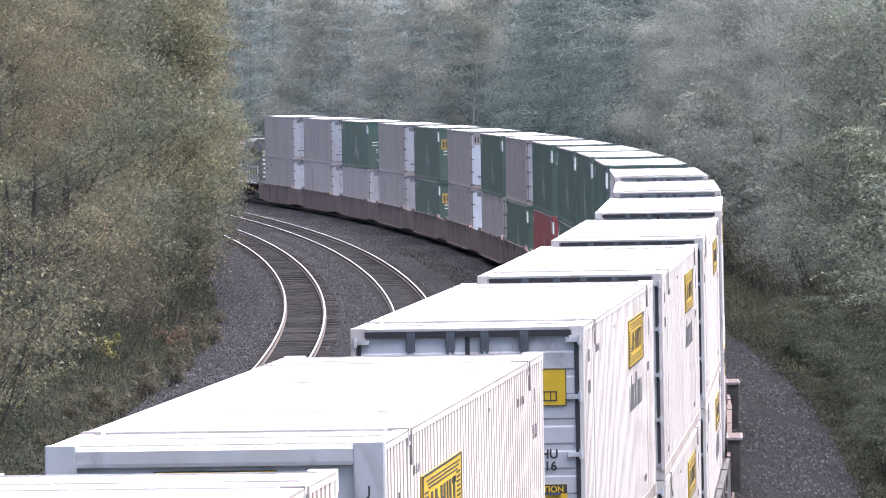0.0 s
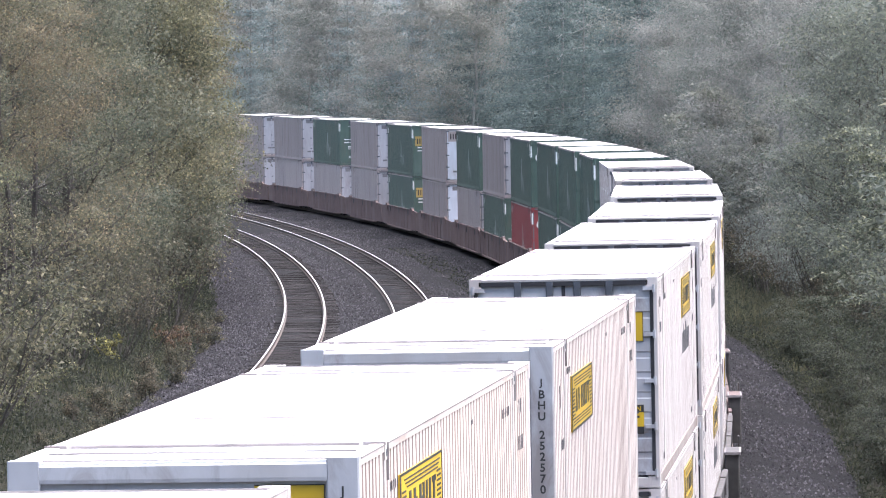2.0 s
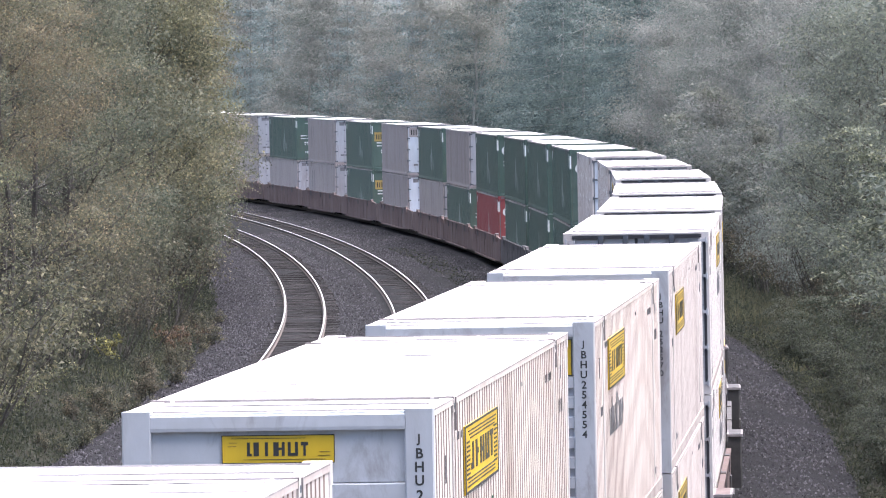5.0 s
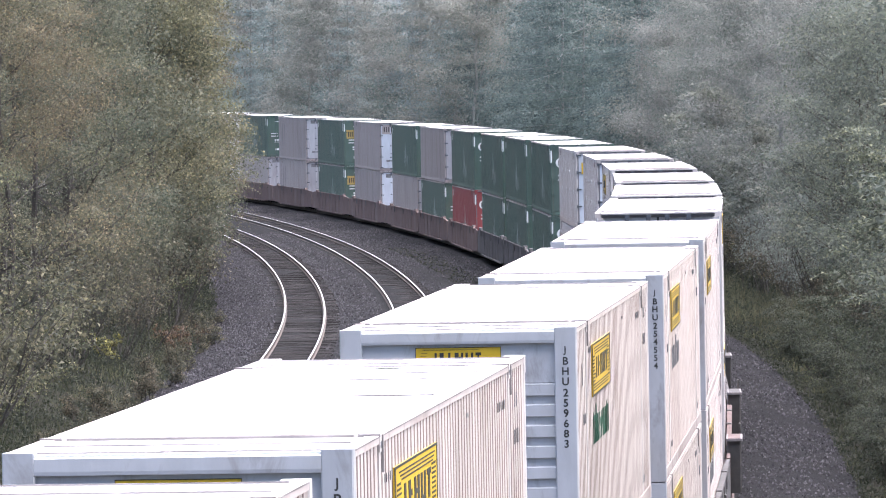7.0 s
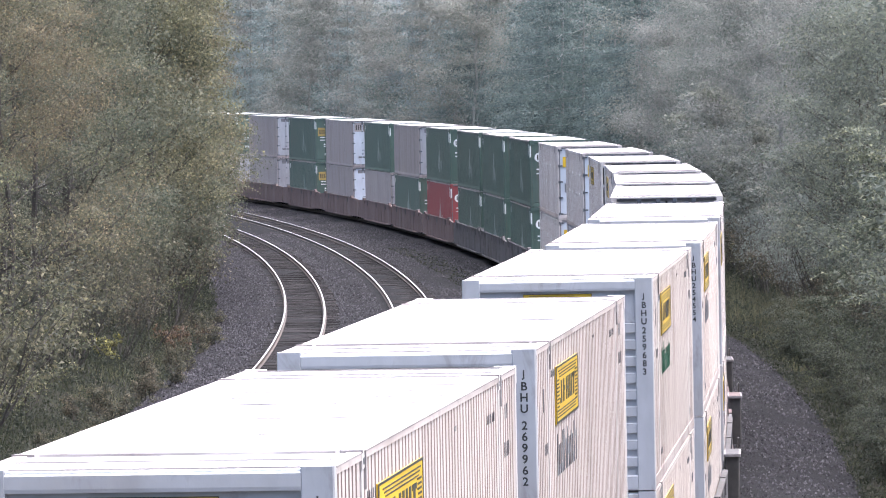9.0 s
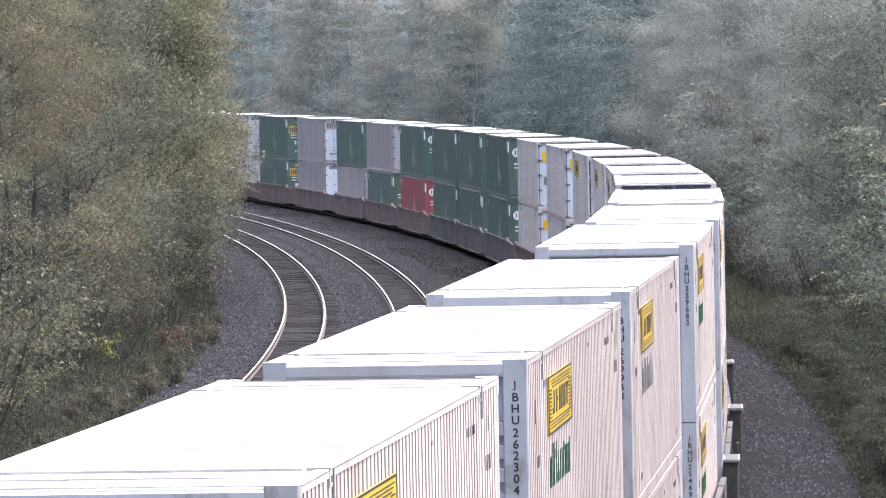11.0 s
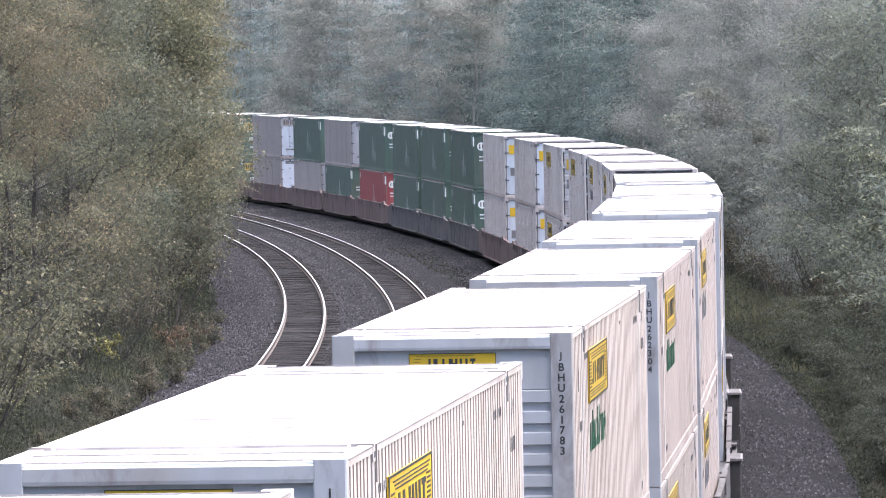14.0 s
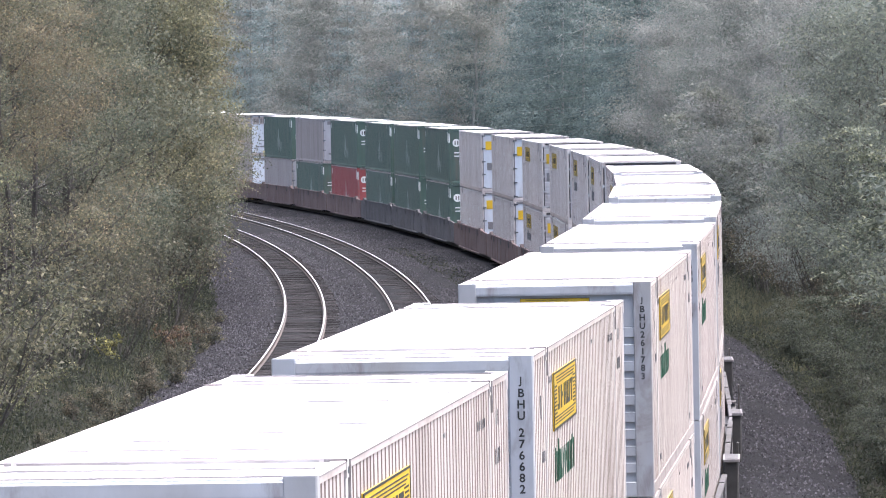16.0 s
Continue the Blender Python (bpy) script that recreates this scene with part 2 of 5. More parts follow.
LEAF_TWIG = leaf_material("fresh_green_tiered_leaves", (0.060, 0.074, 0.056), (0.092, 0.104, 0.076), (0.215, 0.215, 0.14), glow=0.4, vary=0.2)
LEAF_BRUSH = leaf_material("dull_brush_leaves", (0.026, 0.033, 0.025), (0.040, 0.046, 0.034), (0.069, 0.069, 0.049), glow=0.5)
LEAF_DULL = leaf_material("dull_olive_brush_leaves", (0.050, 0.053, 0.041), (0.085, 0.082, 0.060), (0.166, 0.145, 0.091), glow=0.5)
# Paled and blued in colour for distance haze too.
LEAF_SAGE = leaf_material("hazed_grey_green_leaves", (0.103, 0.120, 0.110), (0.185, 0.201, 0.183), (0.216, 0.221, 0.196), glow=0.48, vary=0.06)
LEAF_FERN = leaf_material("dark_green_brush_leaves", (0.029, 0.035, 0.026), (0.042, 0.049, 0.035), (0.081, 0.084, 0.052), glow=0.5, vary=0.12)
LEAF_HEMLOCK = leaf_material("dark_needle_sprays", (0.078, 0.094, 0.082), (0.107, 0.123, 0.102), (0.182, 0.184, 0.134), glow=0.5, vary=0.12)
LEAF_GOLD = leaf_material("yellowing_weeds", (0.084, 0.090, 0.043), (0.125, 0.118, 0.050), (0.269, 0.224, 0.056))
LEAF_RED = leaf_material("reddening_weeds", (0.066, 0.048, 0.036), (0.095, 0.06, 0.042), (0.14, 0.09, 0.06))
REED = leaf_material("yellowing_reed_grass", (0.072, 0.084, 0.056), (0.112, 0.120, 0.074), (0.17, 0.16, 0.09))
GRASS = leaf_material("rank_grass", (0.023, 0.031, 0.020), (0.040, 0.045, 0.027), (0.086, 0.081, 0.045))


# ---- mesh helpers ----
def mesh_of(name, verts, faces, mats):
    me = bpy.data.meshes.new(name)
    me.from_pydata([tuple(v) for v in verts], [], faces)
    for m in mats if isinstance(mats, (list, tuple)) else [mats]:
        me.materials.append(m)
    me.update()
    return me


def under(name, me, parent, label="", at=None):
    """A part: one mesh object under a thing or a part."""
    ob = new(name, me)
    ob.parent = parent
    if at is not None:
        ob.matrix_basis = at
    return tagged(ob, label)


def thing(name, m, label, category, group="", kind=""):
    ob = new(name)
    ob.empty_display_size = 0.3
    ob.matrix_basis = m
    return tagged(ob, label, category, group, kind)


class Solid:
    """Boxes, prisms and tubes gathered into one mesh."""

    def __init__(self):
        self.v, self.f, self.mi = [], [], []

    def poly(self, pts, faces, mi=0):
        o = len(self.v)
        self.v += [tuple(p) for p in pts]
        self.f += [tuple(i + o for i in f) for f in faces]
        self.mi += [mi] * len(faces)
        return self

    def box(self, x0, x1, y0, y1, z0, z1, mi=0, c=0.0):
        """A box; c chamfers its upright edges."""
        if c:
            ring = [(x0 + c, y0), (x1 - c, y0), (x1, y0 + c), (x1, y1 - c), (x1 - c, y1), (x0 + c, y1), (x0, y1 - c), (x0, y0 + c)]
        else:
            ring = [(x0, y0), (x1, y0), (x1, y1), (x0, y1)]
        n = len(ring)
        pts = [(x, y, z0) for x, y in ring] + [(x, y, z1) for x, y in ring]
        return self.poly(pts, [tuple(range(n))[::-1], tuple(range(n, 2 * n))] + [(i, (i + 1) % n, (i + 1) % n + n, i + n) for i in range(n)], mi)

    def tube(self, a, b, r0, r1=None, n=6, mi=0):
        a, b = Vector(a), Vector(b)
        r1 = r0 if r1 is None else r1
        w = (b - a).normalized()
        u = w.orthogonal().normalized()
        v = w.cross(u)
        ring = [u * math.cos(6.28319 * i / n) + v * math.sin(6.28319 * i / n) for i in range(n)]
        pts = [a + q * r0 for q in ring] + [b + q * r1 for q in ring]
        return self.poly(pts, [tuple(range(n))[::-1], tuple(range(n, 2 * n))] + [(i, (i + 1) % n, (i + 1) % n + n, i + n) for i in range(n)], mi)

    def extrude(self, outline, axis, a, b, mi=0):
        """An outline, counter-clockwise, drawn out along an axis from a to b."""
        n = len(outline)

        def put(p, d):
            return {"x": (d, p[0], p[1]), "y": (p[0], d, p[1]), "z": (p[0], p[1], d)}[axis]

        pts = [put(p, a) for p in outline] + [put(p, b) for p in outline]
        return self.poly(pts, [tuple(range(n))[::-1], tuple(range(n, 2 * n))] + [(i, (i + 1) % n, (i + 1) % n + n, i + n) for i in range(n)], mi)

    def mesh(self, name, mats, smooth=False):
        me = mesh_of(name, self.v, self.f, mats)
        me.polygons.foreach_set("material_index", self.mi)
        if smooth:
            me.polygons.foreach_set("use_smooth", [True] * len(self.f))
        bm = bmesh.new()
        bm.from_mesh(me)
        bmesh.ops.recalc_face_normals(bm, faces=bm.faces)
        bm.to_mesh(me)
        bm.free()
        return me


STORE = {}


def once(key, make):
    """Make a mesh once and share it."""
    if key not in STORE:
        STORE[key] = make()
    return STORE[key]


def leaves(name, centres, sides, ups, mat, normals=None):
    """Many small pointed leaves in one mesh; normals, one a leaf, soften their shading."""
    n = len(centres)
    v = np.empty((n, 3, 3), np.float32)
    v[:, 0], v[:, 1], v[:, 2] = centres + ups, centres + sides - 0.7 * ups, centres - sides - 0.7 * ups
    v, tri = v.reshape(-1, 3), np.arange(3 * n, dtype=np.int32)
    me = bpy.data.meshes.new(name)
    me.vertices.add(len(v))
    me.vertices.foreach_set("co", v.astype(np.float32).ravel())
    me.loops.add(len(tri))
    me.loops.foreach_set("vertex_index", tri)
    me.polygons.add(len(tri) // 3)
    me.polygons.foreach_set("loop_start", np.arange(0, len(tri), 3, dtype=np.int32))
    me.materials.append(mat)
    me.update(calc_edges=True)
    if normals is not None:
        me.polygons.foreach_set("use_smooth", np.ones(n, bool))
        me.normals_split_custom_set_from_vertices(np.repeat(normals, 3, axis=0))
    return me


# ---- ground, ballast and tracks ----
def ground_z(s, lat):
    knots = (-1200, -300, -120, -50, -28, -20, -16.5, -15.3, 4.6, 6.5, 9, 14, 30, 60, 150, 400, 1200)
    level = (20, 12, 8, 5, 3.0, 1.0, -0.3, -0.62, -0.75, -0.95, -0.7, 0.0, 0.8, 1.6, 3, 6, 12)
    z = float(np.interp(lat, knots, level))
    if not -15.5 < lat < 4.8:
        z += 0.35 * noise.noise((s * 0.11, lat * 0.16, 3.0)) + 0.9 * noise.noise((s * 0.03, lat * 0.03, 9.0)) * min(1, (abs(lat + 5) - 10) / 15 if abs(lat + 5) > 10 else 0)
    return z + rail_z(s)


def ground_at(x, y):
    return ground_z(*locate(x, y))


def build_ground():
    ss = [-1500, -900, -500, -250, -120, -60] + list(range(-20, 700, 6)) + [740, 800, 900, 1100, 1500, 2200]
    ls = [-1200, -700, -300, -160, -100, -70, -50, -42, -36, -32, -28, -25, -22, -20, -18.5, -17.5, -16.5, -15.8, -15.3, -10, -4, 1, 4.6, 5.2, 5.8, 6.5, 7.5, 9, 10.5, 12, 14, 17, 20, 25, 30, 36, 42, 50, 60, 80, 110, 150, 240, 400, 700, 1200]
    verts, faces = [], []
    for s in ss:
        for q in ls:
            x, y, _ = line(s, q)
            verts.append((x, y, ground_z(s, q)))
    n = len(ls)
    for i in range(len(ss) - 1):
        for j in range(n - 1):
            a = i * n + j
            faces.append((a, a + 1, a + n + 1, a + n))
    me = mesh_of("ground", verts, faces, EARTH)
    me.polygons.foreach_set("use_smooth", [True] * len(faces))
    tagged(new("ground", me), "dark leaf-littered earth rising to wooded banks", "ground", kind="structure")


def build_ballast():
    """The stone bed under all three tracks, with its shoulders and low ribs between the tracks."""
    prof = [(-15.4, -0.70), (-14.35, -0.30), (-13.3, -0.20), (-9.9, -0.19), (-9.4, -0.30), (-9.0, -0.17), (-5.6, -0.19), (-4.6, -0.33), (-3.4, -0.36), (-2.4, -0.30), (-1.6, -0.20), (1.6, -0.17), (2.3, -0.22), (3.4, -0.50), (4.7, -0.83)]
    prof = [(a + (b - a) * k / 3, za + (zb - za) * k / 3) for (a, za), (b, zb) in zip(prof, prof[1:]) for k in range(3)] + [prof[-1]]
    ss = list(range(-120, 90, 6)) + [90 + i for i in range(0, 260)] + list(range(350, 680, 5))
    verts, faces = [], []
    n = len(prof)
    for s in ss:
        for q, z in prof:
            x, y, _ = line(s, q + 0.12 * noise.noise((s * 0.3, q, 1.0)))
            verts.append((x, y, z + rail_z(s) + 0.035 * noise.noise((s * 0.7, q * 1.3, 5.0)) + 0.05 * noise.noise((s * 0.12, q * 0.5, 7.0))))
    for i in range(len(ss) - 1):
        for j in range(n - 1):
            a = i * n + j
            faces.append((a, a + 1, a + n + 1, a + n))
    me = mesh_of("ballast", verts, faces, BALLAST)
    me.polygons.foreach_set("use_smooth", [True] * len(faces))
    tagged(new("ballast_bed", me), "grey crushed stone ballast under the three tracks", "ballast", kind="structure")


def rail_mesh(lat, side, s0, s1):
    """One rail, head, web and foot, along the line."""
    prof = [(-0.07, -0.172), (0.07, -0.172), (0.07, -0.155), (0.012, -0.135), (0.012, -0.045), (0.036, -0.035), (0.036, -0.008), (0.026, 0.0), (-0.026, 0.0), (-0.036, -0.008), (-0.036, -0.035), (-0.012, -0.045), (-0.012, -0.135), (-0.07, -0.155)]
    lift = 0.0 if side < 0 else 1.51 * math.sin(radians(BANK))
    verts, faces, mi = [], [], []
    n = len(prof)
    ss = np.arange(s0, s1 + 1, 2.5)
    for s in ss:
        for a, z in prof:
            x, y, _ = line(float(s), lat + side * 0.755 + a)
            verts.append((x, y, z + lift + rail_z(float(s))))
    for i in range(len(ss) - 1):
        for j in range(n):
            k = (j + 1) % n
            faces.append((i * n + j, i * n + k, (i + 1) * n + k, (i + 1) * n + j))
            mi.append(0 if j == 7 else 1)
    me = mesh_of("rail", verts, faces, [RAIL_TOP, RAIL_SIDE])
    me.polygons.foreach_set("material_index", mi)
    return me


def build_track(name, lat, label, s0=-110, s1=660):
    t = thing(name, Matrix(), label, "railway track", "railway tracks", "structure")
    for side in (-1, 1):
        under("rail", rail_mesh(lat, side, s0, s1), t, "polished rail head on a rusty web")
    rnd = random.Random(int(lat * 100))
    sol = Solid()
    s = s0 + 60.0
    while s < 560:
        x, y, th = line(s, lat + rnd.uniform(-0.05, 0.05))
        m = pose(x, y, rail_z(s) - 0.175 + rnd.uniform(-0.008, 0.008), 0, -BANK, math.degrees(th) + rnd.uniform(-1.2, 1.2))
        w = rnd.uniform(0.105, 0.125)
        pts = [m @ Vector(p) for p in [(-1.3, -w, -0.16), (1.3, -w, -0.16), (1.3, w, -0.16), (-1.3, w, -0.16), (-1.3, -w, 0), (1.3, -w, 0), (1.3, w, 0), (-1.3, w, 0)]]
        sol.poly(pts, [(0, 3, 2, 1), (4, 5, 6, 7), (0, 1, 5, 4), (1, 2, 6, 5), (2, 3, 7, 6), (3, 0, 4, 7)])
        s += rnd.uniform(0.50, 0.54)
    tagged(under("timber_ties", sol.mesh("ties", TIE), t, "weathered timber ties"), kind="stuff")


def build_backdrop():
    """Glowing sheet far beyond the last trees: pale mist painted over the valley side."""
    m = bpy.data.materials.new("glowing_mist_sheet")
    m.use_nodes = True
    nt = m.node_tree
    nt.nodes.remove(nt.nodes["Principled BSDF"])
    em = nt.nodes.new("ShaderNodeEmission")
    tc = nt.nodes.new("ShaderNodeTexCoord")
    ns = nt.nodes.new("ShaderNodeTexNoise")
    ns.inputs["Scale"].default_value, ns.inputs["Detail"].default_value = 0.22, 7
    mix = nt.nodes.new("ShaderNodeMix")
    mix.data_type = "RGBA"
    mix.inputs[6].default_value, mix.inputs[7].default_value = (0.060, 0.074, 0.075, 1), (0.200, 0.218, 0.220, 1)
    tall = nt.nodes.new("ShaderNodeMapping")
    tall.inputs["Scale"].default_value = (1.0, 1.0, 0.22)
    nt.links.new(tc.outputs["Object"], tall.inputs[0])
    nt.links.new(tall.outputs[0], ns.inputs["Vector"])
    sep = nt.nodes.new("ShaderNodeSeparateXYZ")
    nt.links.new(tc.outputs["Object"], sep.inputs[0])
    # The painted mist glows brighter with height.
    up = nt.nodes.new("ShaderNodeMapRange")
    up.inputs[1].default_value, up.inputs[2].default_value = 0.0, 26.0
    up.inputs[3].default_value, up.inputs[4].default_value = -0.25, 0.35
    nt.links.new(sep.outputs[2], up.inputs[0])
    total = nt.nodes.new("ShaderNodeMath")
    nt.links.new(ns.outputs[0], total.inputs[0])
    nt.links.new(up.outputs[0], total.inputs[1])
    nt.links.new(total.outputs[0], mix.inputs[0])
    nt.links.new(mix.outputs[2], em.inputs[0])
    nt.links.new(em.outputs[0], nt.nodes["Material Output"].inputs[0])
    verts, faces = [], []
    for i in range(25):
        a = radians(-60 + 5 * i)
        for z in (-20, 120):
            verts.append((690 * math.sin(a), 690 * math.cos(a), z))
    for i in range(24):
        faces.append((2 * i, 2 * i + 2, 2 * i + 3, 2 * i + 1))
    tagged(new("backdrop", mesh_of("backdrop", verts, faces, m)), "glowing sheet of painted mist over the distant valley side", "backdrop", kind="structure")


def build_stones():
    """Loose stones on the bed's surface."""
    rng = np.random.default_rng(3)
    base = np.array([(1, 0, -0.6), (0, 1, -0.6), (-1, 0, -0.6), (0, -1, -0.6), (0, 0, 0.9)], float)
    tri = np.array([(0, 1, 4), (1, 2, 4), (2, 3, 4), (3, 0, 4)])
    spots = []
    knots = (-15.4, -14.35, -13.3, -9.9, -9.4, -9.0, -5.6, -4.6, -3.4, -2.4, -1.6, 1.6, 2.3, 3.4, 4.7)
    level = (-0.70, -0.30, -0.20, -0.19, -0.30, -0.17, -0.19, -0.33, -0.36, -0.30, -0.20, -0.17, -0.22, -0.50, -0.83)
    for lo, hi, s0, s1, n in ((1.5, 4.9, 62, 190, 13000), (-15.6, -12.6, 95, 320, 31000), (-10.4, -8.5, 115, 330, 13000), (-6.3, -1.7, 150, 430, 34000)):
        s, q = rng.uniform(s0, s1, n), rng.uniform(lo, hi, n)
        th = np.interp(s, _s, _th)
        z = np.interp(q, knots, level) + 0.0002 * s + rng.normal(size=n) * 0.012 + 0.014
        spots.append(np.stack([np.interp(s, _s, _x) + np.cos(th) * q, np.interp(s, _s, _y) + np.sin(th) * q, z], 1))
    c = np.concatenate(spots)
    n = len(c)
    size = rng.uniform(0.020, 0.046, (n, 1, 1)) * rng.uniform(0.65, 1.3, (n, 1, 3))
    v = base[None] + rng.normal(size=(n, 5, 3)) * 0.28
    a = rng.uniform(0, 6.283, n)
    v = np.stack([v[..., 0] * np.cos(a)[:, None] - v[..., 1] * np.sin(a)[:, None], v[..., 0] * np.sin(a)[:, None] + v[..., 1] * np.cos(a)[:, None], v[..., 2]], 2) * size + c[:, None]
    me = bpy.data.meshes.new("stones")
    me.vertices.add(5 * n)
    me.vertices.foreach_set("co", v.astype(np.float32).ravel())
    me.loops.add(12 * n)
    me.loops.foreach_set("vertex_index", (tri[None] + 5 * np.arange(n)[:, None, None]).astype(np.int32).ravel())
    me.polygons.add(4 * n)
    me.polygons.foreach_set("loop_start", np.arange(0, 12 * n, 3, dtype=np.int32))
    me.materials.append(STONE)
    me.update(calc_edges=True)
    tagged(new("ballast_stones", me), "loose angular grey stones on the ballast", "stones", kind="stuff")


build_ground()
build_backdrop()
build_ballast()
build_stones()
build_track("track_1", -11.495, "double-railed curving track on timber ties")
build_track("track_2", -7.349, "double-railed curving track on timber ties")
build_track("track_3", 0.0, "curving track under the container train")

# ---- containers ----
CL, CH = 16.15, 2.89
HALF = CL / 2


WHITES = (WHITE_SIDE, CLEAN_SIDE, CREAM_SIDE, DULL_SIDE)


def side_wall(mat):
    """A ribbed side wall between the posts, facing +x."""
    def make():
        sol = Solid()
        y, y1 = -HALF + 0.16, HALF - 0.16
        prof = []
        rnd = random.Random(4)
        while y < y1 - 0.30:
            k = rnd.uniform(-0.036, 0.036)
            prof += [(1.284, y), (1.284, y + 0.170 + k), (1.258, y + 0.192 + k), (1.258, y + 0.243 + k), (1.284, y + 0.265 + k)]
            y += 0.2651 + k
        prof += [(1.284, y), (1.284, y1), (1.20, y1), (1.20, -HALF + 0.16)]
        sol.extrude(prof, "z", 0.17, CH - 0.065)
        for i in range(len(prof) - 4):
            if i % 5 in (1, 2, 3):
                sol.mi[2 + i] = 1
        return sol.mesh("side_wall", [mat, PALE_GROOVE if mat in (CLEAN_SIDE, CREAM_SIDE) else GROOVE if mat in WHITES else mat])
    return once(("wall", mat.name), make)


def roof_sheet(mat, y0, y1, z):
    """One roof panel with a shallow crown and rolled cross ribs."""
    def make():
        n = max(2, round((y1 - y0) / 0.62))
        prof = [(y0, CH - 0.05)] + [(y0 + (y1 - y0) * i / (2 * n), CH + z - (0.0035 if i % 2 else 0)) for i in range(2 * n + 1)] + [(y1, CH - 0.05)]
        return Solid().extrude(prof[::-1], "x", -1.20, 1.20).mesh("roof_panel", mat)
    return once(("roof", mat.name, y0), make)


def rail_part(mat, z0, z1, key):
    def make():
        sol = Solid()
        sol.box(1.19, 1.295, -HALF + 0.16, HALF - 0.16, z0, z1, c=0.012)
        return sol.mesh(key, mat)
    return once((key, mat.name), make)


def lift_post(mat):
    """The upright at a forty-foot lifting point, with its casting, facing +x."""
    def make():
        sol = Solid()
        sol.box(1.21, 1.29, -0.075, 0.075, 0.17, CH - 0.12)
        sol.box(1.13, 1.300, -0.085, 0.085, CH - 0.13, CH + 0.006)
        return sol.mesh("lift_post", mat)
    return once(("lift", mat.name), make)


def roof_beam(mat):
    """The beam across the roof between two lifting points."""
    return once(("beam", mat.name), lambda: Solid().box(-1.13, 1.13, -0.06, 0.06, CH - 0.06, CH + 0.014).mesh("roof_beam", mat))


def lift_seams():
    def make():
        sol = Solid()
        for s in (-1, 1):
            sol.box(s * 1.301 - 0.010, s * 1.301 + 0.010, 0.076, 0.115, CH - 0.29, CH - 0.0, 1)
            sol.box(s * 1.297 - 0.006, s * 1.297 + 0.006, -0.02, 0.05, CH - 0.10, CH - 0.05)
        # Grey strip along the beam's rear face: the step's shade as colour.
        sol.box(-1.10, 1.10, -0.068, -0.060, CH - 0.02, CH + 0.004, 1)
        for s in (-1, 1):
            sol.box(s * 1.22 - 0.085, s * 1.22 + 0.085, -0.095, -0.083, CH - 0.012, CH + 0.012, 2)
        return sol.mesh("seam", [STEEL_DARK, SEAM, DUSTY])
    return once("seams", make)


def edge_seam():
    """The sealed lap between the roof and a side's top rail."""
    return once("edge_seam", lambda: Solid().box(1.290, 1.299, -HALF + 0.18, HALF - 0.18, CH - 0.018, CH - 0.005).mesh("edge_seam", SEAM))


def roof_seam():
    """A sealed lap across the roof's end panel."""
    return once("roof_seam", lambda: Solid().box(-1.16, 1.16, -0.005, 0.005, CH - 0.03, CH - 0.002).mesh("roof_seam", SEAM))


def roof_ribs(k):
    """Short pressed ribs and dents across a roof sheet, grey for their shaded steps."""
    def make():
        rnd, sol = random.Random(k), Solid()
        y = -HALF + 2.4
        while y < HALF - 2.4:
            for _ in range(rnd.randrange(1, 4)):
                x = rnd.uniform(-1.1, 0.8)
                sol.box(x, min(x + rnd.uniform(0.15, 1.1), 1.12), y, y + 0.02, CH - 0.02, CH + rnd.uniform(-0.002, 0.006))
            y += rnd.uniform(0.7, 1.6)
        return sol.mesh("roof_ribs", GREY)
    return once(("ribs", k), make)


def corner_post(mat, wide):
    """A corner post with its castings, at +x and the -y end."""
    def make():
        sol = Solid()
        if wide > 0.2:
            sol.box(1.295 - wide, 1.297, -HALF, -HALF + 0.16, 0.0, CH + 0.004, c=0.012)
            return sol.mesh("corner_post", mat)
        sol.box(1.295 - wide, 1.292, -HALF + 0.01, -HALF + 0.16, 0.16, CH - 0.16, c=0.01)
        sol.box(1.295 - max(wide, 0.17), 1.298, -HALF, -HALF + 0.17, 0.0, 0.16, c=0.012)
        sol.box(1.295 - max(wide, 0.17), 1.298, -HALF, -HALF + 0.17, CH - 0.16, CH + 0.004, c=0.012)
        return sol.mesh("corner_post", mat)
    return once(("post", mat.name, wide), make)


def nose_panel(mat):
    """The closed front end: a smooth upper panel and horizontal ribs below, one pressed sheet."""
    def make():
        y, z = -HALF, 0.326
        prof = [(y + 0.13, 0.12), (y + 0.068, 0.12)]
        while z < CH - 0.70:
            prof += [(y + 0.068, z - 0.008), (y + 0.030, z), (y + 0.030, z + 0.120), (y + 0.068, z + 0.134)]
            z += 0.228
        prof += [(y + 0.055, CH - 0.60), (y + 0.055, CH - 0.10), (y + 0.13, CH - 0.10)]
        return Solid().extrude(prof[::-1], "x", -1.08, 1.08).mesh("nose_panel", mat)
    return once(("nose", mat.name), make)


def rust_run(k):
    """An uneven rusty patch at the foot of a closed end."""
    def make():
        rnd = random.Random(k)
        n = 16
        rows = []
        for i in range(n):
            x = 0.23 * rnd.uniform(0, 1) ** 1.5
            z = 0.04 + 1.1 * rnd.uniform(0, 1) ** 1.8
            rows.append((x, x + rnd.uniform(0.005, 0.016), z, z + rnd.uniform(0.01, 0.06)))
        return bars_mesh("rust_run", rows, RUST, 0.003)
    return once(("rust", k), make)


def end_beam(mat, z0, z1, reach):
    def make():
        y = -HALF
        return Solid().extrude([(y + 0.006, z0), (y + 0.15, z0), (y + 0.15, z1), (y + 0.02, z1), (y + 0.006, z1 - 0.012), (y + 0.002, z0 + 0.03)], "x", -reach, reach).mesh("end_beam", mat)
    return once(("beam", mat.name, z0, reach), make)


